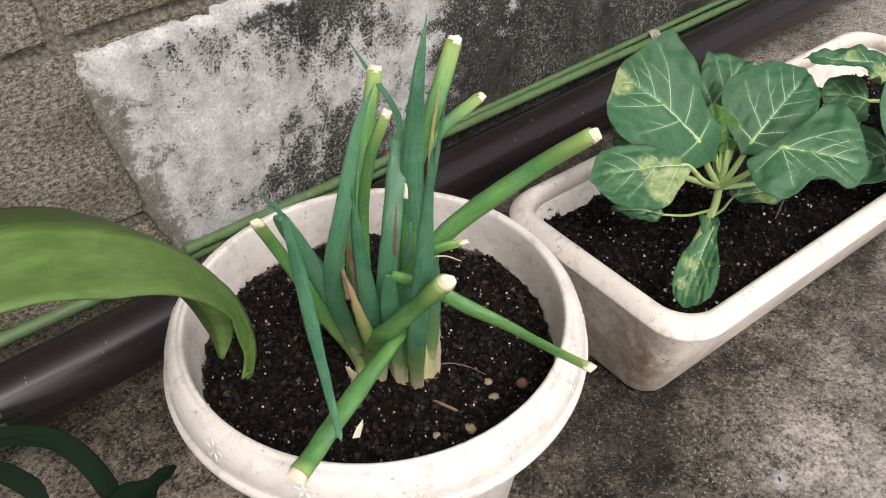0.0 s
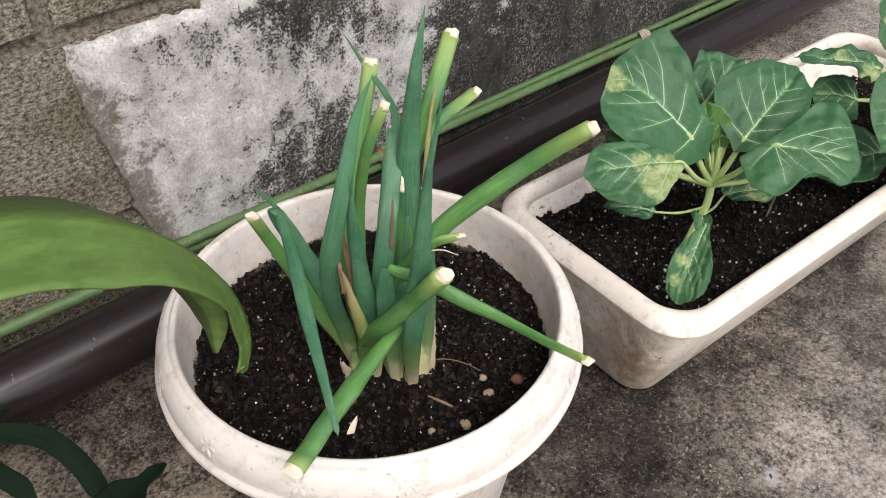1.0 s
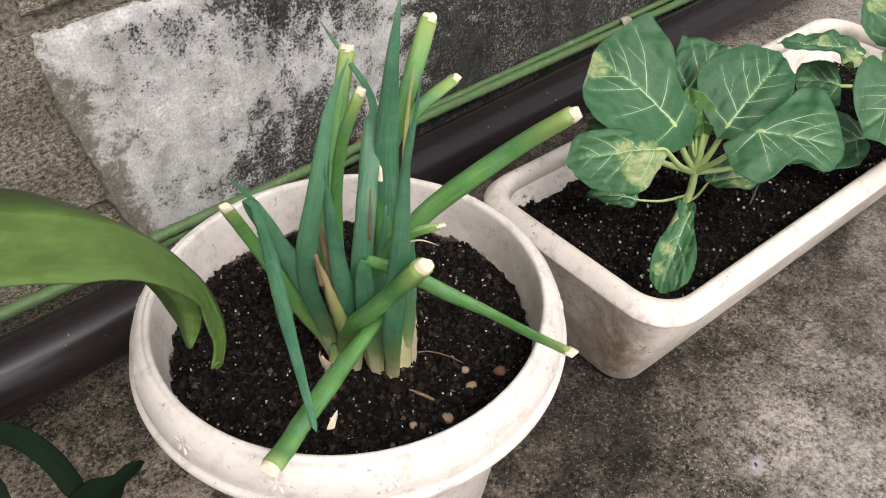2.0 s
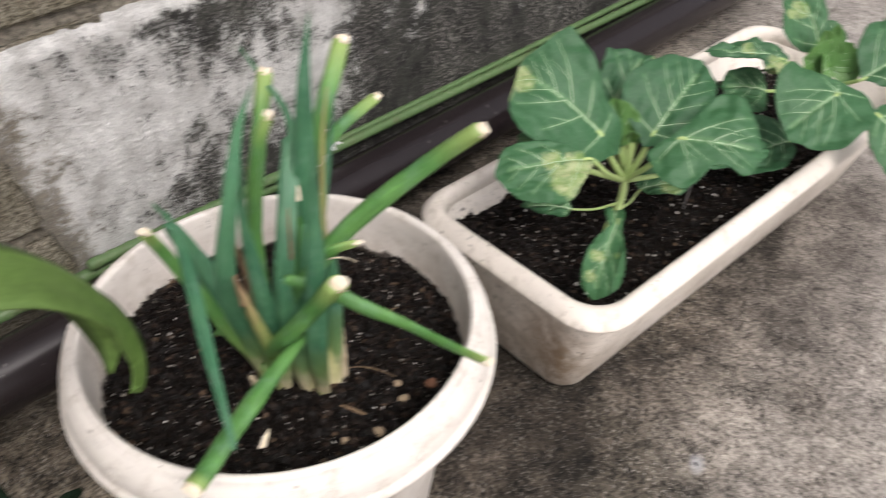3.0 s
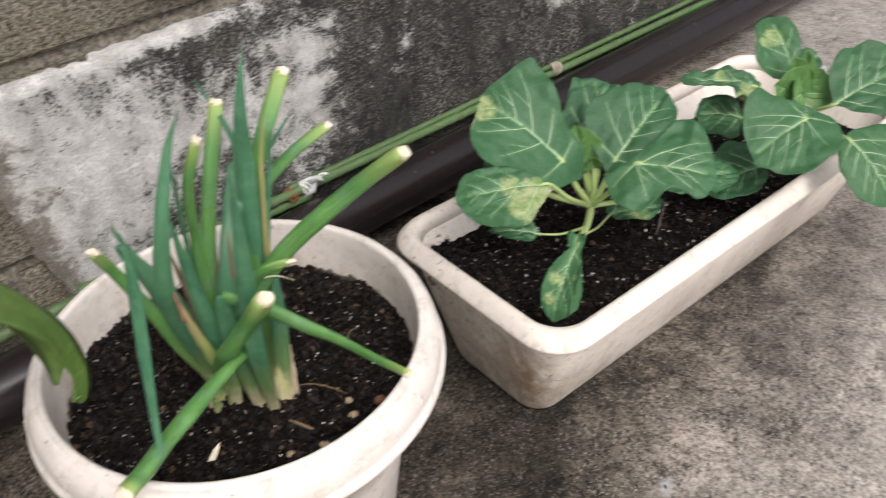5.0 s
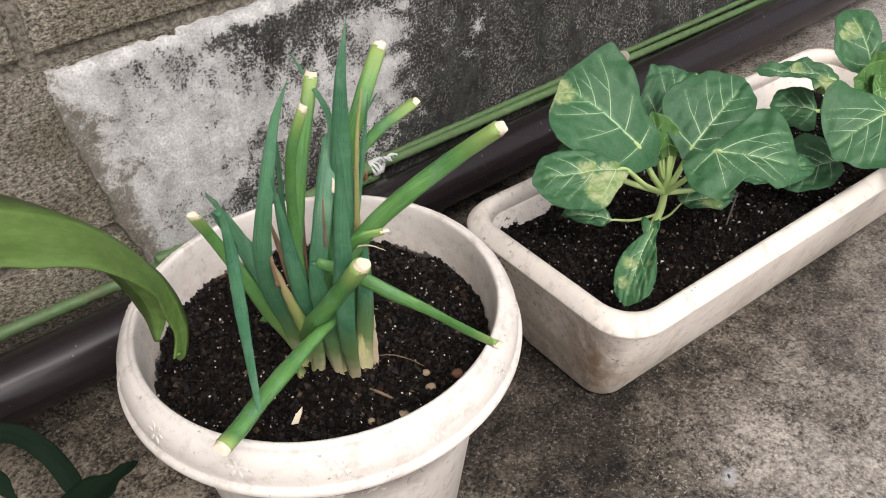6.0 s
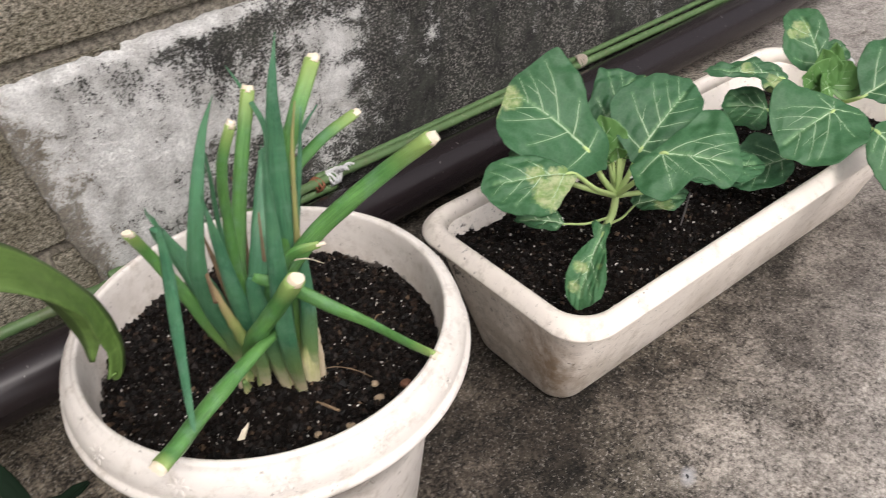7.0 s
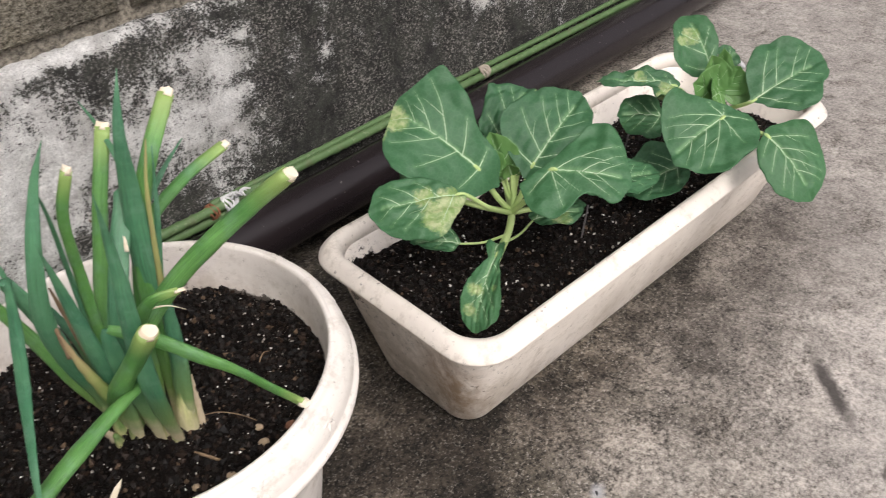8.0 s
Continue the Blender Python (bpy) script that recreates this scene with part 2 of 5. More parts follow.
def mortar():
    n = Nodes("old mortar")
    mid = n.noise(190, 6, 0.82)
    col = n.ramp(mid, (0.4, (0.07, 0.063, 0.05)), (0.62, (0.4, 0.365, 0.295)))
    n.bump(mid, 0.7, 0.005)
    return n.done(col, 0.95)


def dirty_plastic(name, tint, dirt, smear, scuffed=0.42):
    n = Nodes(name)
    big = n.noise(11, 5, 0.65)
    mid = n.noise(55, 5, 0.7)
    fine = n.noise(400, 2, 0.6)
    base = n.mix(n.ramp(big, (0.35, 0.0), (0.7, 1.0)), tint, tuple(c * 0.86 for c in tint))
    grime = n.math("MULTIPLY", n.ramp(mid, (0.52, 0.0), (0.68, 1.0)), dirt)
    col = n.mix(grime, base, (0.33, 0.28, 0.21))
    scuff = n.ramp(n.noise(48, 7, 0.8, n.space((1, 1, 2.2)), 0.6), (0.54, 0.0), (0.66, scuffed))
    col = n.mix(scuff, col, (0.47, 0.44, 0.405))
    low = n.math("MULTIPLY", n.span(n.axis(2), 0.13, 0.0), n.ramp(n.noise(19, 5, 0.7), (0.36, 0.0), (0.62, 1.0)))
    col = n.mix(n.math("MULTIPLY", low, 0.55), col, (0.36, 0.3, 0.22))
    end = n.math("MULTIPLY", n.span(n.axis(0), -0.2, -0.297), n.math("MULTIPLY", n.span(n.axis(2), 0.14, 0.06), n.ramp(n.noise(24, 6, 0.72), (0.42, 0.0), (0.57, 1.0))))
    col = n.mix(n.math("MULTIPLY", end, 0.5), col, (0.3, 0.24, 0.165))
    black = n.math("MULTIPLY", n.math("MULTIPLY", n.span(n.axis(0), -0.08, -0.278), n.span(n.axis(2), 0.154, 0.145)), n.ramp(n.noise(120, 4, 0.7), (0.6, 0.0), (0.7, 0.8)))
    col = n.mix(black, col, (0.09, 0.075, 0.055))
    specks = n.ramp(n.noise(130, 4, 0.7), (0.63, 0.0), (0.71, 0.7))
    col = n.mix(specks, col, (0.16, 0.14, 0.11))
    px, py, pz = smear[:3]
    dx, dy, dz = n.math("SUBTRACT", n.axis(0), px), n.math("SUBTRACT", n.axis(1), py), n.math("SUBTRACT", n.axis(2), pz)
    if len(smear) == 4:
        gap = n.math("SQRT", n.math("ADD", n.math("ADD", n.math("POWER", dx, 2.0), n.math("POWER", dy, 2.0)), n.math("POWER", dz, 2.0)))
        soiled = n.math("ADD", n.math("ADD", n.span(n.axis(2), 0.154, 0.162, 0.0, -1.0), n.span(gap, 0.0, smear[3], 0.35, -0.5)), n.math("MULTIPLY", n.math("SUBTRACT", n.noise(90, 5, 0.75), 0.5), 2.6))
        col = n.mix(n.span(soiled, 0.0, 0.12, 0.0, 0.9), col, (0.03, 0.022, 0.016))
        # a rusty run down the near corner, and black mildew over the end wall
        cx, cy = n.math("ADD", n.axis(0), 0.306), n.math("ADD", n.axis(1), 0.062)
        off = n.math("SQRT", n.math("ADD", n.math("POWER", cx, 2.0), n.math("POWER", cy, 2.0)))
        rust = n.math("MULTIPLY", n.math("MULTIPLY", n.span(off, 0.05, 0.008), n.span(n.axis(2), 0.147, 0.11)), n.ramp(n.noise(55, 5, 0.7, n.space((1, 1, 0.5))), (0.36, 0.0), (0.6, 0.85)))
        col = n.mix(rust, col, (0.24, 0.15, 0.075))
        wall = n.math("MULTIPLY", n.span(n.axis(0), -0.285, -0.298), n.span(n.axis(2), 0.148, 0.13))
        mildew = n.math("MULTIPLY", wall, n.ramp(n.noise(70, 6, 0.8), (0.52, 0.0), (0.66, 0.5)))
        col = n.mix(mildew, col, (0.27, 0.25, 0.21))
    else:
        gap = n.math("SQRT", n.math("ADD", n.math("POWER", dx, 2.0), n.math("POWER", dy, 2.0)))
        within = n.math("MULTIPLY", n.span(gap, 0.1425, 0.1405), n.span(n.axis(2), 0.15, 0.19))
        wash = n.math("MULTIPLY", within, n.ramp(n.noise(40, 6, 0.7), (0.4, 0.25), (0.66, 0.85)))
        col = n.mix(n.math("MULTIPLY", wash, n.span(n.axis(2), 0.252, 0.21, 0.15, 0.8)), col, (0.36, 0.3, 0.24))
        line = n.math("ADD", n.span(n.axis(2), 0.224, 0.206, -0.6, 0.25), n.math("MULTIPLY", n.math("SUBTRACT", n.noise(60, 5, 0.75), 0.5), 1.8))
        col = n.mix(n.math("MULTIPLY", within, n.span(line, 0.0, 0.1, 0.0, 0.92)), col, (0.03, 0.022, 0.016))
    n.bump(n.math("ADD", mid, n.math("MULTIPLY", fine, 0.3)), 0.18, 0.0012)
    return n.done(col, n.span(mid, 0.3, 0.7, 0.42, 0.65))


def soil_mat():
    n = Nodes("dark potting soil")
    mid = n.noise(120, 5, 0.7)
    col = n.ramp(mid, (0.35, (0.0024, 0.0017, 0.0014)), (0.55, (0.006, 0.0042, 0.0033)), (0.75, (0.022, 0.0145, 0.01)))
    n.bump(n.noise(320, 4, 0.7), 0.9, 0.003)
    return n.done(col, 0.85, Specular_IOR_Level=0.12)


def clod_mat():
    n = Nodes("soil crumbs")
    col = n.ramp(n.island(), (0.0, (0.0022, 0.0017, 0.0014)), (0.5, (0.0055, 0.0038, 0.003)), (0.82, (0.0115, 0.0072, 0.0051)), (0.96, (0.035, 0.021, 0.0135)), (1.0, (0.13, 0.088, 0.055)))
    n.bump(n.noise(600, 3, 0.7), 0.7, 0.001)
    return n.done(col, 0.6, Specular_IOR_Level=0.25)


def perlite_mat():
    n = Nodes("perlite grains")
    col = n.ramp(n.island(), (0.0, (0.16, 0.135, 0.11)), (0.5, (0.4, 0.37, 0.33)), (1.0, (0.78, 0.75, 0.71)))
    return n.done(col, 0.9)


def pipe_mat():
    n = Nodes("brown pvc")
    big = n.noise(9, 4, 0.6)
    fine = n.noise(120, 5, 0.75)
    col = n.mix(big, (0.012, 0.009, 0.01), (0.02, 0.0155, 0.017))
    col = n.mix(n.ramp(fine, (0.62, 0.0), (0.8, 0.14)), col, (0.09, 0.08, 0.075))
    scratch = n.ramp(n.noise(60, 2, 0.5, n.space((3, 0.4, 3))), (0.72, 0.0), (0.76, 0.5))
    col = n.mix(scratch, col, (0.2, 0.19, 0.18))
    return n.done(col, n.span(fine, 0.3, 0.7, 0.2, 0.26), Specular_IOR_Level=0.42)


def stake_mat():
    n = Nodes("green coated stake")
    col = n.mix(n.noise(30, 4, 0.7), (0.05, 0.105, 0.036), (0.115, 0.19, 0.075))
    col = n.mix(n.ramp(n.noise(140, 3, 0.7), (0.58, 0.0), (0.72, 0.55)), col, (0.25, 0.29, 0.17))
    col = n.mix(n.ramp(n.noise(24, 5, 0.7), (0.55, 0.0), (0.66, 0.6)), col, (0.09, 0.1, 0.05))
    return n.done(col, 0.5)


def onion_mat(name, low, high, young, tip=0.65):
    n = Nodes(name)
    along = n.tree.nodes.new("ShaderNodeAttribute")
    along.attribute_name = "along"
    about = n.tree.nodes.new("ShaderNodeAttribute")
    about.attribute_name = "about"
    both = n.tree.nodes.new("ShaderNodeCombineXYZ")
    n.link(n.math("MULTIPLY", along.outputs["Fac"], 2.2), both.inputs[0])
    n.link(n.math("MULTIPLY", about.outputs["Fac"], 9.0), both.inputs[1])
    n.link(n.math("MULTIPLY", n.random(), 40.0), both.inputs[2])
    streak = n.noise(5.0, 4, 0.7, both.outputs[0])
    patch = n.noise(19, 4, 0.6)
    tone = n.mix(n.random(), low, high)
    col = n.mix(n.ramp(patch, (0.4, 0.0), (0.62, 0.85)), tone, young)
    col = n.mix(1.0, col, n.span(streak, 0.3, 0.7, 0.6, 1.4), "MULTIPLY")
    col = n.mix(n.ramp(n.noise(70, 5, 0.7), (0.5, 0.0), (0.68, 0.3)), col, (0.2, 0.36, 0.26))
    # blanched towards the foot
    low = n.math("ADD", n.axis(2), n.math("MULTIPLY", n.math("SUBTRACT", n.noise(60, 3, 0.6), 0.5), 0.03))
    col = n.mix(n.span(low, 0.085, 0.045, 0.0, 0.7), col, (0.19, 0.27, 0.08))
    col = n.mix(n.span(low, 0.046, 0.022, 0.0, 0.95), col, (0.58, 0.51, 0.34))
    col = n.mix(n.ramp(along.outputs["Fac"], (0.86, 0.0), (0.985, tip)), col, (0.4, 0.52, 0.16))
    n.bump(streak, 0.45, 0.001)
    return leafy(n, col, 0.36, 0.08)


def onion_cut_mat():
    n = Nodes("dry cut end")
    col = n.mix(n.noise(120, 4, 0.6), (0.9, 0.87, 0.74), (0.68, 0.54, 0.36))
    return n.done(col, 0.8)


def pale_stalk_mat():
    n = Nodes("pale onion stalk")
    along = n.tree.nodes.new("ShaderNodeAttribute")
    along.attribute_name = "along"
    lines = n.noise(260, 3, 0.65, n.space((1, 1, 0.1)))
    up = n.math("ADD", along.outputs["Fac"], n.math("MULTIPLY", n.math("SUBTRACT", n.noise(70, 4, 0.65, n.space((1, 1, 0.3))), 0.5), 0.9))
    col = n.ramp(up, (0.22, (0.3, 0.23, 0.14)), (0.4, (0.6, 0.54, 0.37)), (0.68, (0.42, 0.42, 0.2)), (0.9, (0.13, 0.22, 0.065)))
    col = n.mix(1.0, col, n.span(lines, 0.3, 0.7, 0.7, 1.3), "MULTIPLY")
    n.bump(lines, 0.4, 0.001)
    return n.done(col, 0.55)


def withered_mat():
    n = Nodes("withered leaf")
    along = n.tree.nodes.new("ShaderNodeAttribute")
    along.attribute_name = "along"
    up = n.math("ADD", along.outputs["Fac"], n.math("MULTIPLY", n.math("SUBTRACT", n.noise(90, 4, 0.7), 0.5), 0.5))
    col = n.ramp(up, (0.1, (0.13, 0.22, 0.055)), (0.45, (0.27, 0.29, 0.1)), (0.72, (0.33, 0.26, 0.13)), (0.95, (0.16, 0.105, 0.055)))
    n.bump(n.noise(200, 3, 0.7, n.space((1, 1, 0.2))), 0.4, 0.001)
    return n.done(col, 0.65)


def dry_mat():
    n = Nodes("dry straw")
    col = n.mix(n.noise(90, 4, 0.6), (0.27, 0.185, 0.105), (0.1, 0.066, 0.04))
    return n.done(col, 0.8)


def attribute(n, name):
    a = n.tree.nodes.new("ShaderNodeAttribute")
    a.attribute_name = name
    return a.outputs["Fac"]


def cabbage_mat(name, sick):
    n = Nodes(name)
    mid = n.noise(26, 5, 0.6)
    fine = n.noise(170, 4, 0.65)
    tone = n.mix(n.random(), (0.021, 0.092, 0.034), (0.035, 0.125, 0.041))
    col = n.mix(n.ramp(mid, (0.35, 0.0), (0.72, 0.4)), tone, (0.048, 0.165, 0.066))
    col = n.mix(n.ramp(fine, (0.42, 0.0), (0.75, 0.2)), col, (0.085, 0.21, 0.1))
    net = n.cells(190, feature="DISTANCE_TO_EDGE")
    col = n.mix(n.ramp(net, (0.01, 0.09), (0.12, 0.0)), col, (0.16, 0.32, 0.17))
    halo = attribute(n, "halo")
    col = n.mix(n.ramp(halo, (0.08, 0.0), (0.6, 0.5)), col, (0.22, 0.4, 0.19))
    if sick:
        ragged = n.math("ADD", attribute(n, "blight"), n.math("MULTIPLY", n.math("SUBTRACT", n.noise(75, 5, 0.7, distort=0.6), 0.5), 1.1))
        pale = n.mix(n.ramp(n.noise(140, 4, 0.7), (0.4, 0.0), (0.62, 1.0)), (0.2, 0.32, 0.09), (0.44, 0.48, 0.26))
        pale = n.mix(n.ramp(n.noise(48, 4, 0.7), (0.5, 0.0), (0.62, 0.75)), pale, (0.1, 0.21, 0.06))
        col = n.mix(n.math("MULTIPLY", n.span(ragged, 0.42, 0.62), sick), col, pale)
    n.bump(n.math("ADD", n.math("MULTIPLY", mid, 1.0), n.math("MULTIPLY", fine, 0.35)), 0.5, 0.003)
    return leafy(n, col, 0.58, 0.12)


def vein_mat():
    n = Nodes("leaf vein")
    col = n.mix(n.noise(60, 3), (0.52, 0.65, 0.45), (0.33, 0.5, 0.3))
    return n.done(col, 0.5)


def stem_mat():
    n = Nodes("green stem")
    col = n.mix(n.noise(70, 4, 0.6), (0.52, 0.64, 0.28), (0.36, 0.52, 0.18))
    return n.done(col, 0.5)


def strap_mat():
    n = Nodes("strap leaf")
    lines = n.noise(150, 3, 0.6, n.space((0.06, 1, 1)))
    big = n.noise(20, 4, 0.6)
    col = n.mix(n.ramp(lines, (0.4, 0.0), (0.65, 0.6)), (0.078, 0.148, 0.029), (0.15, 0.255, 0.064))
    col = n.mix(n.ramp(big, (0.4, 0.0), (0.75, 0.5)), col, (0.15, 0.24, 0.07))
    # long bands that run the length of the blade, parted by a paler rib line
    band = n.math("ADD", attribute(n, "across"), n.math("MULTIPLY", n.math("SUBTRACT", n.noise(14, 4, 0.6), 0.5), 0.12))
    # dark far side: leaf tone with the turned-away flap's shade painted in
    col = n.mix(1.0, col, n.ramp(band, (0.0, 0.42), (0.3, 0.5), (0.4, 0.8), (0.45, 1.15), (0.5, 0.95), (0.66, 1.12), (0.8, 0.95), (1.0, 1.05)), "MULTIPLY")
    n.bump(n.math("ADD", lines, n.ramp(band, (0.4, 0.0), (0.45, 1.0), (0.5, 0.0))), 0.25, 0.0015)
    return leafy(n, col, 0.5, 0.06)


def plain(name, a, b, scale, rough):
    n = Nodes(name)
    return n.done(n.mix(n.noise(scale, 4, 0.6), a, b), rough)


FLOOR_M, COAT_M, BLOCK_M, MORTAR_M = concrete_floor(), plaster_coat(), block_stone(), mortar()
POT_M = dirty_plastic("stained white pot", (0.8, 0.762, 0.705), 0.4, (0.0, 0.0, 0.0), 0.5)
PLANTER_M = dirty_plastic("stained cream planter", (0.84, 0.785, 0.705), 0.4, (-0.2995, 0.07, 0.14, 0.055), 0.16)
SOIL_M, CLOD_M, PERLITE_M, PIPE_M, STAKE_M = soil_mat(), clod_mat(), perlite_mat(), pipe_mat(), stake_mat()
FRESH_M = onion_mat("fresh green onion leaf", (0.066, 0.205, 0.048), (0.093, 0.255, 0.06), (0.14, 0.325, 0.088))
ONION_M, CUT_M, STALK_M, DRY_M = onion_mat("blue-green onion leaf", (0.038, 0.145, 0.077), (0.062, 0.19, 0.096), (0.092, 0.245, 0.124), 0.0), onion_cut_mat(), pale_stalk_mat(), dry_mat()
LEAF_M, BLIGHT_M, VEIN_M, STEM_M = cabbage_mat("cabbage leaf", 0.0), cabbage_mat("blotched cabbage leaf", 0.85), vein_mat(), stem_mat()
YOUNG_M = leafy(*(lambda n: (n, n.mix(n.noise(40, 4), (0.075, 0.205, 0.055), (0.15, 0.3, 0.085)), 0.5, 0.16))(Nodes("young cabbage leaf")))
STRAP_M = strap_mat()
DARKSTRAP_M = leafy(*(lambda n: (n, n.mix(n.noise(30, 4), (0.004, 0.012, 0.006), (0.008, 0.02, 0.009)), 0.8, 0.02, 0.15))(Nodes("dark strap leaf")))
COLLAR_M = plain("grey collar", (0.09, 0.085, 0.085), (0.16, 0.15, 0.15), 90, 0.6)
SKIN_M = plain("papery onion skin", (0.66, 0.59, 0.44), (0.34, 0.25, 0.15), 140, 0.7)
WITHERED_M = withered_mat()
YELLOW_M = plain("yellowed leaf", (0.3, 0.33, 0.1), (0.22, 0.19, 0.09), 60, 0.6)
STRING_M = plain("white string", (0.74, 0.75, 0.77), (0.5, 0.5, 0.5), 200, 0.8)
BAND_M = plain("faded band", (0.42, 0.37, 0.31), (0.3, 0.26, 0.21), 200, 0.8)
RUST_M = plain("rusty wire", (0.16, 0.06, 0.03), (0.28, 0.12, 0.06), 200, 0.7)


# ---- shared shape helpers ----
def part(name, bm, material, parent=None, label="", smooth=True):
    me = bpy.data.meshes.new(name)
    bm.to_mesh(me)
    bm.free()
    me.materials.append(material)
    if smooth:
        me.polygons.foreach_set("use_smooth", [True] * len(me.polygons))
    ob = new(name, me)
    ob.parent = parent
    return tagged(ob, label)


def spline(points, steps):
    """Catmull-Rom through the points."""
    p = [Vector(q) for q in points]
    p = [2 * p[0] - p[1]] + p + [2 * p[-1] - p[-2]]
    out = []
    for i in range(1, len(p) - 2):
        a, b, c, d = p[i - 1 : i + 3]
        for k in range(steps):
            t = k / steps
            out.append(0.5 * ((2 * b) + (c - a) * t + (2 * a - 5 * b + 4 * c - d) * t * t + (3 * b - a - 3 * c + d) * t**3))
    return out + [p[-2]]


def ring_join(bm, rings, cap_start=True, cap_end=True):
    for a, b in zip(rings, rings[1:]):
        n = len(a)
        for i in range(n):
            bm.faces.new((a[i], a[(i + 1) % n], b[(i + 1) % n], b[i]))
    if cap_start:
        bm.faces.new(list(reversed(rings[0])))
    if cap_end:
        bm.faces.new(rings[-1])


def sweep(bm, centre, radius, flat=1.0, sides=10, twist=0.0, dent=0.0):
    """A tube along centre; radius: a function of 0..1; flat squashes one way."""
    along = bm.verts.layers.float.get("along") or bm.verts.layers.float.new("along")
    about = bm.verts.layers.float.get("about") or bm.verts.layers.float.new("about")
    rings, n = [], len(centre)
    side = Vector((0.6, -0.6, 0.2))
    for i, c in enumerate(centre):
        ahead = (centre[min(i + 1, n - 1)] - centre[max(i - 1, 0)]).normalized()
        side = (side - ahead * side.dot(ahead)).normalized()
        up = ahead.cross(side)
        f, r = i / (n - 1), radius(i / (n - 1))
        ring = []
        for k in range(sides):
            a = math.tau * k / sides + twist * f
            w = 1 + dent * noise.noise((c + side * r * math.cos(a) + up * r * math.sin(a)) * 90)
            v = bm.verts.new(c + w * r * (side * math.cos(a) + up * math.sin(a) * flat))
            v[along] = f
            v[about] = abs(2 * k / sides - 1)
            ring.append(v)
        rings.append(ring)
    ring_join(bm, rings)
    return rings


def lathe(bm, profile, sides=96, wobble=0.0, caps=True):
    rings = []
    for r, z in profile:
        rings.append([bm.verts.new((r * math.cos(math.tau * k / sides) * (1 + wobble * math.sin(2 * math.tau * k / sides)), r * math.sin(math.tau * k / sides), z)) for k in range(sides)])
    ring_join(bm, rings, caps, caps)


def rounded_ring(bm, hl, hw, r, z, n=8):
    ring = []
    for cx, cy, a0 in ((1, 1, 0), (-1, 1, 90), (-1, -1, 180), (1, -1, 270)):
        for k in range(n + 1):
            a = radians(a0 + 90 * k / n)
            ring.append(bm.verts.new((cx * (hl - r) + r * math.cos(a), cy * (hw - r) + r * math.sin(a), z)))
    return ring


def crumbs(bm, places, sizes, rng):
    """Small uneven stones at the given places."""
    for p, s in zip(places, sizes):
        m = Matrix.Translation(p) @ Euler([rng.uniform(0, 6) for _ in range(3)]).to_matrix().to_4x4()
        shape = Vector((rng.uniform(0.7, 1.2), rng.uniform(0.6, 1.0), rng.uniform(0.5, 0.9))) * s
        vs = []
        for v in ((1, 0, 0), (-1, 0, 0), (0, 1, 0), (0, -1, 0), (0, 0, 1), (0, 0, -1)):
            vs.append(bm.verts.new(m @ Vector([c * d * rng.uniform(0.75, 1.25) for c, d in zip(v, shape)])))
        for a, b, c in ((0, 2, 4), (2, 1, 4), (1, 3, 4), (3, 0, 4), (2, 0, 5), (1, 2, 5), (3, 1, 5), (0, 3, 5)):
            bm.faces.new((vs[a], vs[b], vs[c]))


# ---- ground ----
def build_ground():
    bm = bmesh.new()
    bmesh.ops.create_grid(bm, x_segments=40, y_segments=40, size=1.0)
    for v in bm.verts:
        x, y = v.co.x, v.co.y
        v.co = Vector((0.5 + math.copysign(abs(x) ** 3, x) * 300, -0.6 + math.copysign(abs(y) ** 3, y) * 300, 0))
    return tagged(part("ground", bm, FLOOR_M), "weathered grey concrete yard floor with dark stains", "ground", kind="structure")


build_ground()

# ---- wall: backing, render coat, blocks ----
COAT_LEFT, COAT_TOP, WALL_LEFT, WALL_RIGHT, WALL_TOP = -0.044, 0.359, -2.0, 6.0, 1.33
BLOCK_Y, BLOCK_L, BLOCK_H, JOINT = 0.008, 0.282, 0.181, 0.014


def box(bm, x0, x1, y0, y1, z0, z1):
    vs = [bm.verts.new((x, y, z)) for x in (x0, x1) for y in (y0, y1) for z in (z0, z1)]
    for f in ((0, 1, 3, 2), (4, 6, 7, 5), (0, 4, 5, 1), (2, 3, 7, 6), (0, 2, 6, 4), (1, 5, 7, 3)):
        bm.faces.new([vs[i] for i in f])


def build_wall():
    bm = bmesh.new()
    box(bm, WALL_LEFT, WALL_RIGHT, BLOCK_Y + 0.009, 0.14, -0.05, WALL_TOP)
    return tagged(part("wall_north", bm, MORTAR_M, smooth=False), "old concrete block garden wall with blackened cement render", "wall", kind="structure")


WALL = build_wall()


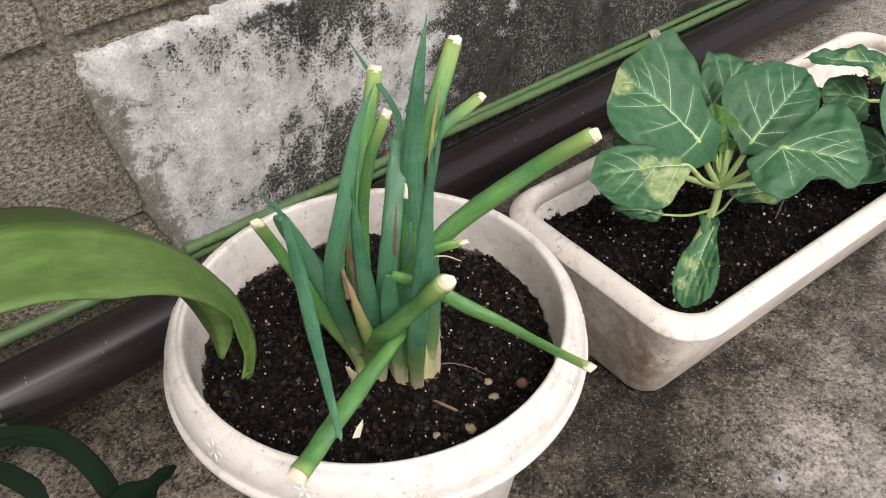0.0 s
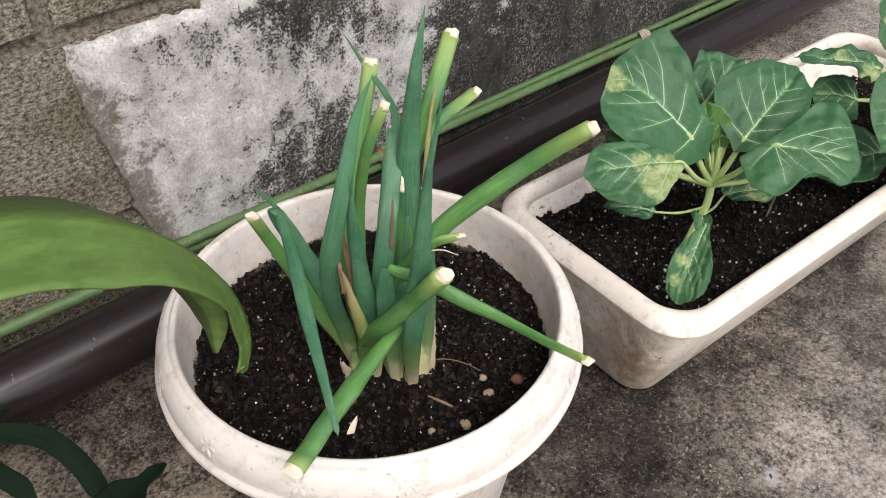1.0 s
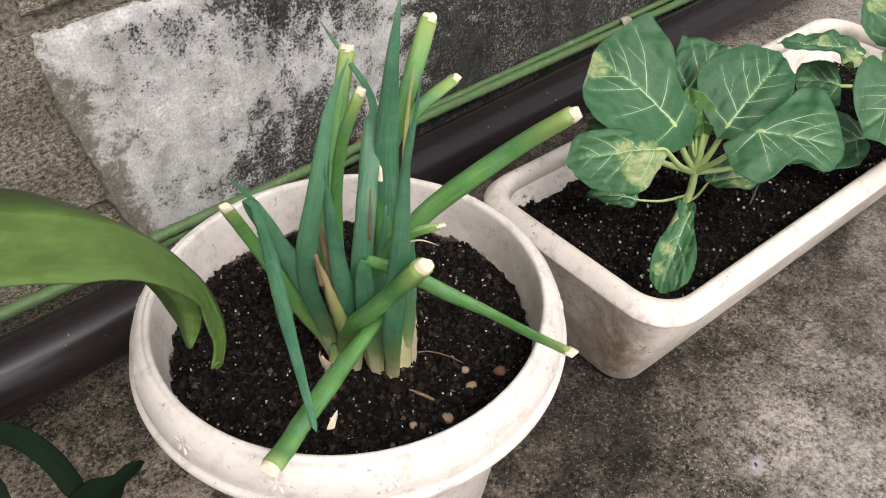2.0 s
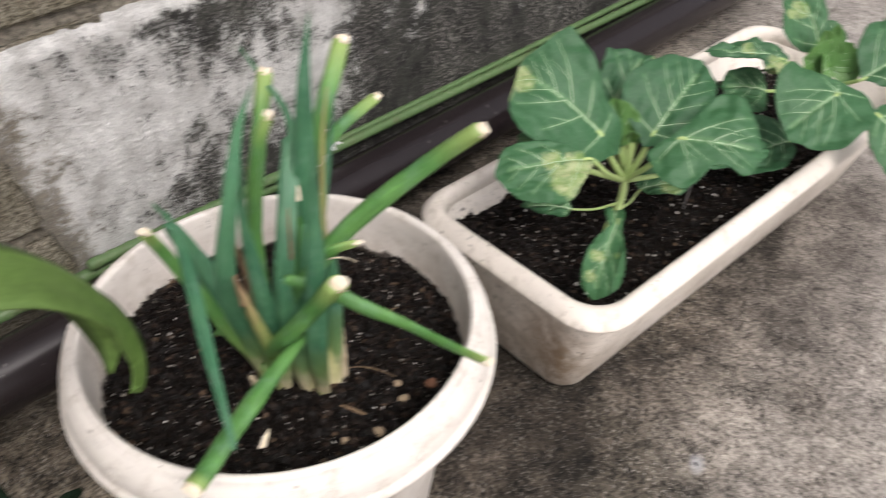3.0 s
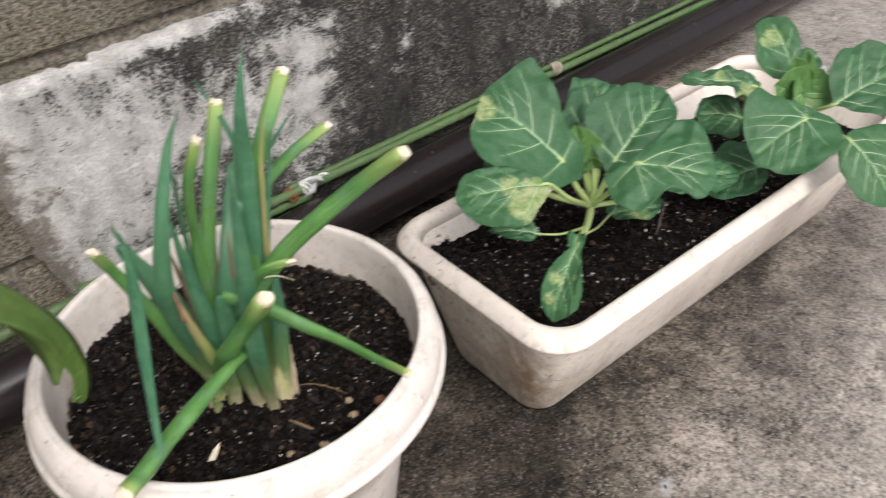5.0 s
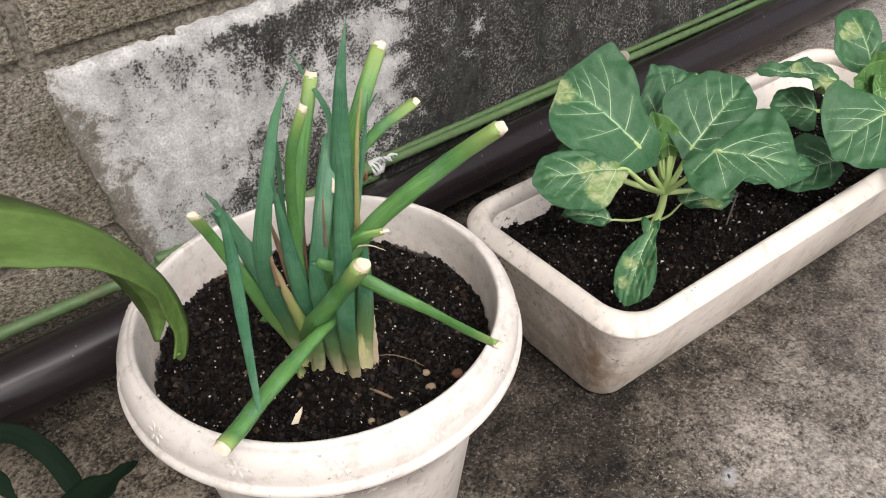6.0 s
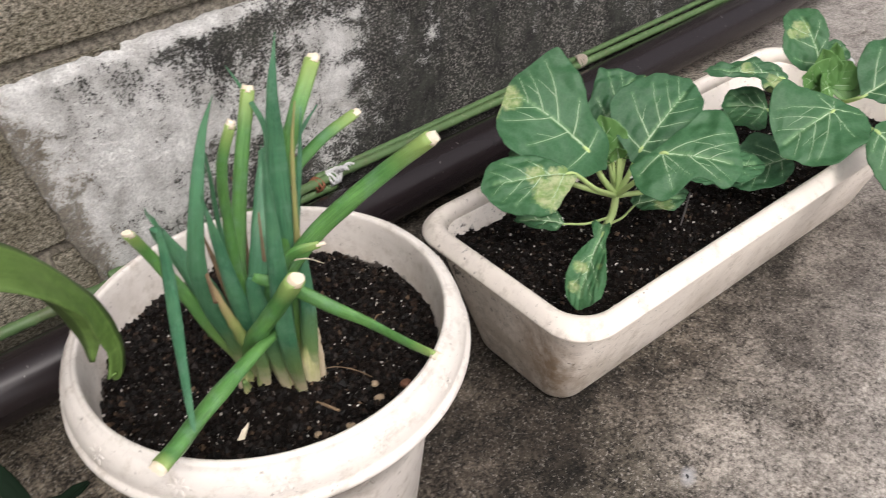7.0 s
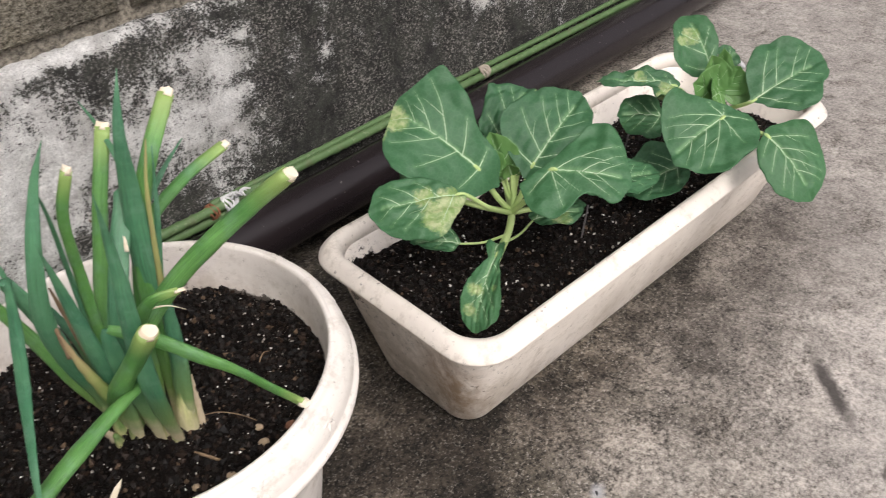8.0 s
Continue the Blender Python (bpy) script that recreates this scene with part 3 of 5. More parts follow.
def build_coat():
    """The trowelled cement render over the foot of the wall, with a ragged top and left edge."""
    bm = bmesh.new()
    nx, nz = 300, 46
    front = []
    for i in range(nx + 1):
        x = COAT_LEFT + (3.2 - COAT_LEFT) * (i / nx) ** 1.5
        row = []
        for k in range(nz + 1):
            top = COAT_TOP + 0.0035 * noise.noise((x * 18, 3, 0)) + 0.003 * noise.noise((x * 90, 7, 0))
            z = -0.02 + (top + 0.02) * k / nz
            edge = (0.011 * noise.noise((9, z * 25, 1)) + 0.007 * noise.noise((9, z * 95, 4)) + 0.055 * max(0, 0.3 - z) / 0.3) * (1 - i / nx) ** 8
            fall = 0.007 * (max(0, (k - nz + 1.5) / 1.5) ** 2 + max(0, (2 - i) / 2) ** 2)
            bulge = 0.004 * noise.noise((x * 7, z * 7, 2)) + 0.0016 * noise.noise((x * 40, z * 40, 5))
            row.append(bm.verts.new((x + edge, min(BLOCK_Y + 0.002, fall - bulge), z)))
        front.append(row)
    for a, b in zip(front, front[1:]):
        for k in range(nz):
            bm.faces.new((a[k], b[k], b[k + 1], a[k + 1]))
    rim = [r[-1] for r in front]
    back = [bm.verts.new(v.co + Vector((0, 0.014, 0.001))) for v in rim]
    for i in range(len(rim) - 1):
        bm.faces.new((rim[i], rim[i + 1], back[i + 1], back[i]))
    side = [bm.verts.new(v.co + Vector((-0.001, 0.014, 0))) for v in front[0]]
    for k in range(nz):
        bm.faces.new((front[0][k], front[0][k + 1], side[k + 1], side[k]))
    return part("render_coat", bm, COAT_M, WALL, "pale cement render blotched with black mould")


build_coat()

# ---- brown drain pipe along the foot of the wall ----
PIPE_R = 0.0345
PIPE_A, PIPE_B = Vector((-1.6, -0.05, 0.1069)), Vector((4.6, -0.05, 0.0356))


def build_pipe():
    root = tagged(new("drain_pipe"), "dark brown plastic drain pipe along the wall foot", "pipe")
    root.location = PIPE_A
    line = [PIPE_A.lerp(PIPE_B, i / 60) - PIPE_A for i in range(61)]
    bm = bmesh.new()
    sweep(bm, line, lambda f: PIPE_R, sides=40)
    part("tube", bm, PIPE_M, root)
    bm = bmesh.new()
    d = (PIPE_B - PIPE_A).normalized()
    c = d * 1.325
    sweep(bm, [c + d * t for t in (0, 0.002, 0.004, 0.05, 0.052)], lambda f: PIPE_R + (0.001 if f in (0, 1) else 0.0035), sides=40)
    part("coupling", bm, COLLAR_M, root, "grey pipe socket collar")
    return root


build_pipe()


# ---- green plant stakes lying on the pipe ----
def build_stake(a, b, r, name="plant_stake"):
    a, b = Vector(a), Vector(b)
    n = int((b - a).length / 0.004)
    root = tagged(new(name), "green plastic coated plant stake resting behind the pipe", "stake", "plant stakes")
    root.location = a
    bm = bmesh.new()
    line = [(b - a) * (i / n) for i in range(n + 1)]
    sweep(bm, line, lambda f: r * (1.0 + (0.16 if int(f * n) % 5 == 0 else 0.0)), sides=12, dent=0.05)
    part("rod", bm, STAKE_M, root)
    d = (b - a).normalized()
    for at, way in ((line[0], -d), (line[-1], d)):
        bm = bmesh.new()
        sweep(bm, [at + way * r * t for t in (-1.6, -1.5, 0.0, 0.6, 0.9, 1.0)], lambda f: r * (1.12 if f < 0.5 else 1.05 if f < 0.65 else 0.75 if f < 0.85 else 0.3), sides=12)
        part("end_cap", bm, STAKE_M, root)
    return root


build_stake((-0.75, -0.012, 0.15), (0.29, -0.012, 0.1095), 0.0064)
build_stake((0.0, -0.0165, 0.134), (1.75, -0.012, 0.080), 0.0058)
build_stake((0.275, -0.006, 0.1265), (2.0, -0.006, 0.096), 0.0042)

# ---- round pot ----
POT = Vector((0.025, -0.316, 0.0))
POT_SOIL = 0.209


def build_pot():
    root = tagged(new("flower_pot"), "round off-white plastic flower pot with a broad stained rim", "flower pot")
    root.location = POT
    bm = bmesh.new()
    lathe(bm, [(0.09, 0.0), (0.097, 0.001), (0.101, 0.006), (0.104, 0.012), (0.13, 0.19), (0.1312, 0.196), (0.1305, 0.197), (0.127, 0.188), (0.1, 0.02), (0.05, 0.018)], 128)
    part("body", bm, POT_M, root)
    bm = bmesh.new()
    lathe(bm, [(0.1315, 0.2), (0.149, 0.2125), (0.155, 0.2165), (0.159, 0.219), (0.1608, 0.2218), (0.161, 0.2248), (0.1596, 0.227), (0.1577, 0.228), (0.1573, 0.23), (0.1577, 0.2345), (0.157, 0.241),
               (0.1545, 0.2475), (0.151, 0.252), (0.1478, 0.254), (0.1466, 0.2536), (0.1456, 0.2545), (0.1446, 0.256), (0.143, 0.2565), (0.1414, 0.2557), (0.1405, 0.253), (0.1388, 0.239), (0.136, 0.21), (0.1315, 0.2)], 128, caps=False)
    part("rim", bm, POT_M, root, "broad rounded rim")
    # small raised flowers round the rim, and a raised leaf band under it
    for k in range(14):
        a = math.tau * (k + 0.4) / 14
        c = Vector((0.1562 * math.cos(a), 0.1562 * math.sin(a), 0.2434))
        nrm = Vector((math.cos(a) * 0.933, math.sin(a) * 0.933, 0.359)).normalized()
        t1 = Vector((-math.sin(a), math.cos(a), 0))
        t2 = nrm.cross(t1)
        bm = bmesh.new()
        for p in range(6):
            b = math.tau * p / 6
            d = t1 * math.cos(b) + t2 * math.sin(b)
            m = Matrix.Translation(c + d * 0.0052 - nrm * 0.0002) @ Matrix((d, nrm.cross(d), nrm)).transposed().to_4x4() @ Matrix.Diagonal((0.0033, 0.0016, 0.0004, 1))
            bmesh.ops.create_uvsphere(bm, u_segments=8, v_segments=5, radius=1.0, matrix=m)
        part("raised_flower", bm, POT_M, root)
    rng = random.Random(3)
    for k in range(26):
        a = math.tau * k / 26
        bm = bmesh.new()
        for q in range(4):
            b, zz = a + rng.uniform(-0.07, 0.07), 0.178 + rng.uniform(-0.012, 0.014)
            rr = 0.104 + 0.026 * (zz - 0.012) / 0.183
            out = Vector((math.cos(b), math.sin(b), 0))
            start = out * rr + Vector((0, 0, zz))
            way = Vector((-math.sin(b), math.cos(b), 0)) * rng.uniform(-1, 1) + Vector((0, 0, rng.uniform(-1, 1)))
            way = way.normalized() * 0.016
            sweep(bm, spline([start - way * 0.5, start + out * 0.0004 + way.cross(out) * 0.25, start + way * 0.5], 4), lambda f: 0.0019 * (1 - 0.6 * f), 0.8, 6)
        part("raised_leaf", bm, POT_M, root)
    return root


build_pot()


def soil_sheet(bm, inside, x0, x1, y0, y1, z, step, rise):
    """An uneven sheet of soil; inside(x, y) gives 0 at the rim and 1 well inside, below 0 outside."""
    grid = {}
    nx, ny = int((x1 - x0) / step), int((y1 - y0) / step)
    for i in range(nx + 1):
        for k in range(ny + 1):
            x, y = x0 + i * step, y0 + k * step
            if inside(x, y) > -0.08:
                h = 0.007 * noise.noise((x * 22, y * 22, z)) + 0.004 * noise.noise((x * 70, y * 70, 3)) + 0.0025 * noise.noise((x * 190, y * 190, 6)) + rise(x, y)
                grid[i, k] = bm.verts.new((x, y, z + h))
    for i in range(nx):
        for k in range(ny):
            q = [grid.get(c) for c in ((i, k), (i + 1, k), (i + 1, k + 1), (i, k + 1))]
            if all(q):
                bm.faces.new(q)
    return lambda x, y: z + 0.007 * noise.noise((x * 22, y * 22, z)) + 0.004 * noise.noise((x * 70, y * 70, 3)) + 0.0025 * noise.noise((x * 190, y * 190, 6)) + rise(x, y)


def scatter(bm, height, inside, x0, x1, y0, y1, count, low, high, rng, sink=0.25):
    places, sizes = [], []
    while len(places) < count:
        x, y = rng.uniform(x0, x1), rng.uniform(y0, y1)
        if inside(x, y) > 0.0:
            s = low + (high - low) * rng.random() ** 3
            places.append(Vector((x, y, height(x, y) + s * sink)))
            sizes.append(s)
    crumbs(bm, places, sizes, rng)


def build_pot_soil():
    rng = random.Random(4)
    inside = lambda x, y: (0.1375 - math.hypot(x - POT.x, y - POT.y)) / 0.05
    rise = lambda x, y: 0.026 * math.exp(-((x - 0.006) ** 2 + (y + 0.357) ** 2) / 0.04 ** 2)
    bm = bmesh.new()
    area = (POT.x - 0.14, POT.x + 0.14, POT.y - 0.14, POT.y + 0.14)
    height = soil_sheet(bm, inside, *area, POT_SOIL, 0.0035, rise)
    soil = tagged(part("pot_soil", bm, SOIL_M), "moist black potting soil filling the round pot", "soil", kind="stuff")
    for name, count, low, high, mat in (("soil_crumb", 14000, 0.0006, 0.0044, CLOD_M), ("perlite_grain", 1900, 0.0004, 0.0019, PERLITE_M)):
        bm = bmesh.new()
        scatter(bm, height, inside, *area, count, low, high, rng)
        tagged(part(name, bm, mat, soil, smooth=False), kind="stuff")
    return height


POT_HEIGHT = build_pot_soil()

# ---- long planter ----
PLANTER_POSE = pose(0.5849, -0.3483, 0, 0, 0, -3.5)
PL_L, PL_W, PL_LIP, PL_SOIL = 0.3329, 0.1314, 0.1535, 0.141


def build_planter():
    root = tagged(new("planter_box"), "long cream plastic planter box with rounded rim and brown stains", "planter")
    root.matrix_basis = PLANTER_POSE
    bm = bmesh.new()
    rows = [(0.2775, 0.058, 0.02, 0.0), (0.286, 0.0665, 0.026, 0.002), (0.29, 0.0705, 0.028, 0.006), (0.292, 0.0725, 0.029, 0.0105), (0.2927, 0.0732, 0.029, 0.012), (PL_L - 0.0125, PL_W - 0.0125, 0.036, PL_LIP - 0.001),
            (PL_L - 0.013, PL_W - 0.013, 0.036, PL_LIP + 0.006), (PL_L - 0.026, PL_W - 0.026, 0.034, PL_LIP - 0.004), (0.2915, 0.072, 0.026, 0.02), (0.2, 0.03, 0.02, 0.018)]
    ring_join(bm, [rounded_ring(bm, *r) for r in rows])
    part("body", bm, PLANTER_M, root)
    bm = bmesh.new()
    lip = [(-0.0142, -0.003), (-0.0042, -0.0028), (-0.001, -0.0018), (0.0, 0.0005), (-0.0004, 0.0025), (-0.0027, 0.006), (-0.0062, 0.0105), (-0.0097, 0.0138), (-0.0142, 0.0152), (-0.018, 0.0138), (-0.0208, 0.0095), (-0.024, -0.006), (-0.017, -0.005), (-0.0142, -0.003)]
    ring_join(bm, [rounded_ring(bm, PL_L + d, PL_W + d, 0.0445 + 0.5 * d, PL_LIP + h) for d, h in lip], False, False)
    part("rim", bm, PLANTER_M, root, "broad rounded rim")
    bm = bmesh.new()
    box(bm, 0.2735, 0.2975, -0.1125, -0.1, 0.112, 0.128)
    part("drain_plug", bm, RUST_M, root, "brown stained square mark on the side", False)
    return root


build_planter()


def build_planter_soil():
    rng = random.Random(7)
    inside = lambda x, y: min(0.3085 - abs(x), 0.107 - abs(y)) / 0.04
    rise = lambda x, y: 0.01 * max(0.0, (-x - 0.2575) / 0.05) - 0.02 * (x + 0.3075) / 0.615 - 0.1 * max(0.0, y - 0.02)
    bm = bmesh.new()
    area = (-0.3095, 0.3095, -0.108, 0.108)
    height = soil_sheet(bm, inside, *area, PL_SOIL, 0.004, rise)
    soil = tagged(part("planter_soil", bm, SOIL_M), "dark potting soil with white perlite in the planter", "soil", kind="stuff")
    soil.matrix_basis = PLANTER_POSE
    for name, count, low, high, mat in (("soil_crumb", 14000, 0.0007, 0.0042, CLOD_M), ("perlite_grain", 1600, 0.0005, 0.0028, PERLITE_M)):
        bm = bmesh.new()
        scatter(bm, height, inside, *area, count, low, high, rng)
        tagged(part(name, bm, mat, soil, smooth=False), kind="stuff")


build_planter_soil()


# ---- spring onions ----
def onion_clump(root_at, label):
    root = tagged(new("spring_onion"), label, "spring onion", "spring onions in the pot")
    root.location = root_at
    return root


def onion_leaf(root, points, r, flat=0.7, cut=True, steps=7, taper=None, cut_len=0.0058):
    """One hollow leaf; cut: ends in a dry pale cut, else in a point."""
    at = Vector(root.location)
    line = spline([Vector(p) - at for p in points], steps)
    if taper is None:
        taper = (lambda f: r * (0.62 + 0.38 * min(1, f * 3)) * (1 - 0.12 * f)) if cut else (lambda f: r * (0.7 + 0.3 * min(1, f * 3)) * max(0.04, 1 - max(0, f - 0.25) / 0.75) ** 0.6)
    wobble = lambda f: taper(f) * (1 + 0.07 * noise.noise((f * 7, r * 3000, points[0][0] * 90)))
    full = wobble
    if points[0][2] < 0.215:
        rise = lambda f: max(0.0, line[min(len(line) - 1, int(f * (len(line) - 1) + 0.5))].z) / 0.062
        wobble = lambda f: full(f) * (0.55 + 0.45 * min(1.0, rise(f)))
    bm = bmesh.new()
    rings = sweep(bm, line, wobble, min(1.0, flat * (1.15 if cut else 0.95)), 16, 0.9, 0.05)
    # lengthwise ribs and a shallow crease
    for i, ring in enumerate(rings):
        for k, v in enumerate(ring):
            v.co += (v.co - line[i]) * (0.01 * (-1) ** k - 0.3 * max(0, math.cos(math.tau * (k / 16 - 0.72 + 0.08 * math.sin(i * 0.2)))) ** 4)
    leaf = part("leaf", bm, FRESH_M if cut else ONION_M, root)
    if cut:
        d = (line[-1] - line[-3]).normalized()
        bm = bmesh.new()
        rr = wobble(1.0)
        seg = [line[-1] + d * cut_len * t for t in (-0.35, 0.0, 0.3, 0.55)]
        rings = sweep(bm, seg, lambda f: rr * (1.0 - 0.2 * f), flat, 16, 0.5, 0.25)
        for v in rings[-1]:
            v.co += d * cut_len * 0.4 * noise.noise(v.co * 300)
        cap = [f for f in bm.faces if len(f.verts) == 16 and all(v in rings[-1] for v in f.verts)]
        bmesh.ops.inset_individual(bm, faces=cap, thickness=rr * 0.28 * flat ** 0.5, depth=-cut_len * 0.7)
        part("cut_end", bm, CUT_M, leaf, "dry cream cut end")
    return leaf


CLUMP_A = onion_clump((-0.006, -0.350, 0.212), "cut spring onion clump with pale stalks in black soil")
CLUMP_B = onion_clump((0.02, -0.371, 0.212), "tall spring onion with broken and trimmed green leaves")


def stalked(r, full=1.0, end=0.8, neck=0.62, at=0.3):
    """Half width along a cut leaf: a narrower neck at the foot, full above it, a little less at the cut."""
    return lambda f: r * (neck + (full - neck) * min(1, f / at)) * (1 - (1 - end) * max(0, f - at) / (1 - at))


def pointed(r, neck=0.62, at=0.3, fall=0.45):
    """Half width along an uncut leaf, which runs out into a point."""
    return lambda f: r * (neck + (1 - neck) * min(1, f / at)) * max(0.03, 1 - max(0, (f - fall) / (1 - fall)) ** 1.5)


# the taller stems, each from its foot to its end
onion_leaf(CLUMP_A, [(-0.008, -0.350, 0.212), (-0.0125, -0.343, 0.2584), (-0.0255, -0.348, 0.309), (-0.033, -0.3635, 0.36), (-0.027, -0.3735, 0.41), (-0.012, -0.370, 0.449), (0.0, -0.373, 0.4745)], 0.0072, 0.4, False, taper=pointed(0.0065, 0.75, 0.2))
onion_leaf(CLUMP_A, [(-0.001, -0.353, 0.212), (0.003, -0.333, 0.2524), (0.015, -0.309, 0.2925), (0.0333, -0.2937, 0.3339), (0.0514, -0.2844, 0.3772), (0.0722, -0.2715, 0.4148)], 0.0066, 0.6, taper=stalked(0.0066, neck=0.7))
onion_leaf(CLUMP_A, [(-0.001, -0.353, 0.212), (-0.001, -0.3515, 0.2655), (-0.0018, -0.3485, 0.3168), (0.0, -0.349, 0.368), (-0.0015, -0.3635, 0.42), (0.0067, -0.3717, 0.4515)], 0.0042, 0.6, taper=stalked(0.0045, neck=0.8, end=0.7))
onion_leaf(CLUMP_A, [(-0.006, -0.358, 0.212), (-0.008, -0.366, 0.2564), (-0.0108, -0.3655, 0.2996), (-0.0158, -0.369, 0.3414), (-0.0198, -0.3722, 0.3834), (-0.0246, -0.3785, 0.4236)], 0.0074, 0.42, False, taper=pointed(0.0066, 0.7))
onion_leaf(CLUMP_A, [(-0.003, -0.352, 0.212), (-0.004, -0.350, 0.2655), (-0.005, -0.3455, 0.3168), (-0.0045, -0.345, 0.368), (-0.007, -0.357, 0.42), (-0.012, -0.368, 0.453)], 0.003, 0.5, False)
onion_leaf(CLUMP_B, [(0.020, -0.371, 0.212), (0.0305, -0.3628, 0.2612), (0.0392, -0.3525, 0.3068), (0.0437, -0.3434, 0.3529), (0.0488, -0.3410, 0.3998), (0.0531, -0.3431, 0.4458), (0.0654, -0.3378, 0.4804)], 0.0094, 0.42, False, taper=pointed(0.0094, 0.8, 0.2))
onion_leaf(CLUMP_B, [(0.020, -0.369, 0.212), (0.0285, -0.358, 0.2706), (0.0372, -0.346, 0.3252), (0.048, -0.3395, 0.374), (0.0665, -0.3405, 0.417), (0.0978, -0.3244, 0.4467)], 0.0062, 0.5, taper=stalked(0.0064, end=0.88))
onion_leaf(CLUMP_B, [(0.016, -0.377, 0.212), (0.0054, -0.389, 0.2675), (-0.001, -0.402, 0.3203), (-0.0015, -0.4105, 0.372), (0.0004, -0.4138, 0.4191), (-0.0015, -0.4216, 0.4619)], 0.0064, 0.48, False, taper=pointed(0.0066, 0.75, 0.2))
onion_leaf(CLUMP_B, [(0.011, -0.366, 0.212), (0.0211, -0.3531, 0.2659), (0.0338, -0.3388, 0.3147), (0.0572, -0.3205, 0.3552), (0.1009, -0.3052, 0.3700), (0.1424, -0.3011, 0.3792)], 0.0056, 0.6, taper=stalked(0.0058))
onion_leaf(CLUMP_B, [(0.012, -0.365, 0.212), (0.022, -0.350, 0.2659), (0.035, -0.334, 0.3147), (0.058, -0.314, 0.357), (0.092, -0.296, 0.3765), (0.121, -0.283, 0.388)], 0.0052, 0.45, False)
onion_leaf(CLUMP_B, [(0.010, -0.372, 0.212), (0.0016, -0.3655, 0.2506), (0.0037, -0.3643, 0.2877), (0.0213, -0.3684, 0.3231), (0.0451, -0.3776, 0.3521), (0.0659, -0.3960, 0.3795), (0.0867, -0.4158, 0.4045), (0.1041, -0.4381, 0.4282)], 0.0066, 0.75, taper=stalked(0.0068, neck=0.6, end=0.8, at=0.55))
# a broad leaf whose end has snapped over backwards
onion_leaf(CLUMP_B, [(0.011, -0.366, 0.212), (0.0063, -0.3640, 0.2660), (0.003, -0.364, 0.3155), (0.0169, -0.3544, 0.3503), (0.0353, -0.3374, 0.3732), (0.0510, -0.3241, 0.3909), (0.0624, -0.3052, 0.4025), (0.0731, -0.2608, 0.4121), (0.0725, -0.2432, 0.4247)], 0.0078, 0.45, False, taper=lambda f: 0.0068 * (0.7 + 0.3 * min(1, f * 4)) * (1 if f < 0.66 else max(0.05, 0.42 * (1 - (f - 0.66) / 0.34) ** 0.6)))
onion_leaf(CLUMP_B, [(0.020, -0.371, 0.212), (0.0296, -0.3590, 0.2727), (0.0440, -0.3514, 0.3287), (0.0575, -0.3520, 0.3876), (0.0655, -0.3542, 0.4336)], 0.0036, 0.5, False)
# the leaning leaves on the strap plant's side
onion_leaf(CLUMP_A, [(-0.008, -0.350, 0.212), (-0.013, -0.338, 0.2475), (-0.0236, -0.3272, 0.2823), (-0.0323, -0.3147, 0.3151), (-0.0414, -0.3060, 0.3432), (-0.0525, -0.3112, 0.3708)], 0.0056, 0.6, taper=stalked(0.0058, end=0.75))
onion_leaf(CLUMP_A, [(-0.008, -0.350, 0.212), (-0.0136, -0.3417, 0.2560), (-0.0189, -0.3279, 0.2961), (-0.0223, -0.3100, 0.3266), (-0.0285, -0.2995, 0.3495), (-0.0300, -0.2980, 0.3565), (-0.0300, -0.302, 0.3555)], 0.0062, 0.45, False, taper=lambda f: 0.0066 * (0.62 + 0.38 * min(1, f * 3)) * (1 - 0.5 * max(0, f - 0.6) / 0.4))
onion_leaf(CLUMP_A, [(-0.0284, -0.2975, 0.3574), (-0.0426, -0.3353, 0.3497), (-0.0590, -0.3724, 0.3380), (-0.0747, -0.4089, 0.3298), (-0.087, -0.4375, 0.322), (-0.0895, -0.4435, 0.319)], 0.006, 0.4, False, taper=lambda f: 0.0048 * min(1, 0.45 + f * 2.2) * (1 - 0.4 * max(0, (f - 0.35) / 0.3) if f < 0.65 else 0.6 * max(0.06, (1 - f) / 0.35) ** 0.6))
onion_leaf(CLUMP_A, [(-0.0285, -0.2978, 0.357), (-0.027, -0.286, 0.3575), (-0.0235, -0.268, 0.351), (-0.0185, -0.25, 0.345)], 0.0022, 0.6, False)
onion_leaf(CLUMP_A, [(-0.006, -0.344, 0.212), (-0.004, -0.325, 0.25), (-0.004, -0.306, 0.285), (-0.009, -0.291, 0.31), (-0.013, -0.279, 0.325)], 0.006, 0.5, False)
# bent and broken ones in front
onion_leaf(CLUMP_A, [(-0.001, -0.353, 0.212), (-0.0085, -0.3548, 0.2488), (-0.0130, -0.3679, 0.2807), (-0.0116, -0.3894, 0.3111), (-0.0056, -0.4090, 0.3404), (-0.0006, -0.4287, 0.3706)], 0.0066, 0.8, taper=stalked(0.0074, neck=0.6, end=0.86, at=0.55))
onion_leaf(CLUMP_B, [(0.0058, -0.3829, 0.2966), (-0.0223, -0.3961, 0.3023), (-0.0500, -0.4056, 0.2995), (-0.0774, -0.4162, 0.2962), (-0.0985, -0.4248, 0.293), (-0.1105, -0.4282, 0.2917)], 0.0072, 0.7, True, 7, lambda f: 0.0072 * (0.45 + 0.55 * min(1, f * 2.2)))
onion_leaf(CLUMP_B, [(-0.0075, -0.3850, 0.3516), (0.0107, -0.3994, 0.3395), (0.0259, -0.4208, 0.3274), (0.0380, -0.4438, 0.3209), (0.0426, -0.4720, 0.3218), (0.0453, -0.5002, 0.3261)], 0.0048, 0.5, True, 7, lambda f: 0.0068 * min(1, 0.6 + f * 3) * (1 - 0.5 * f))
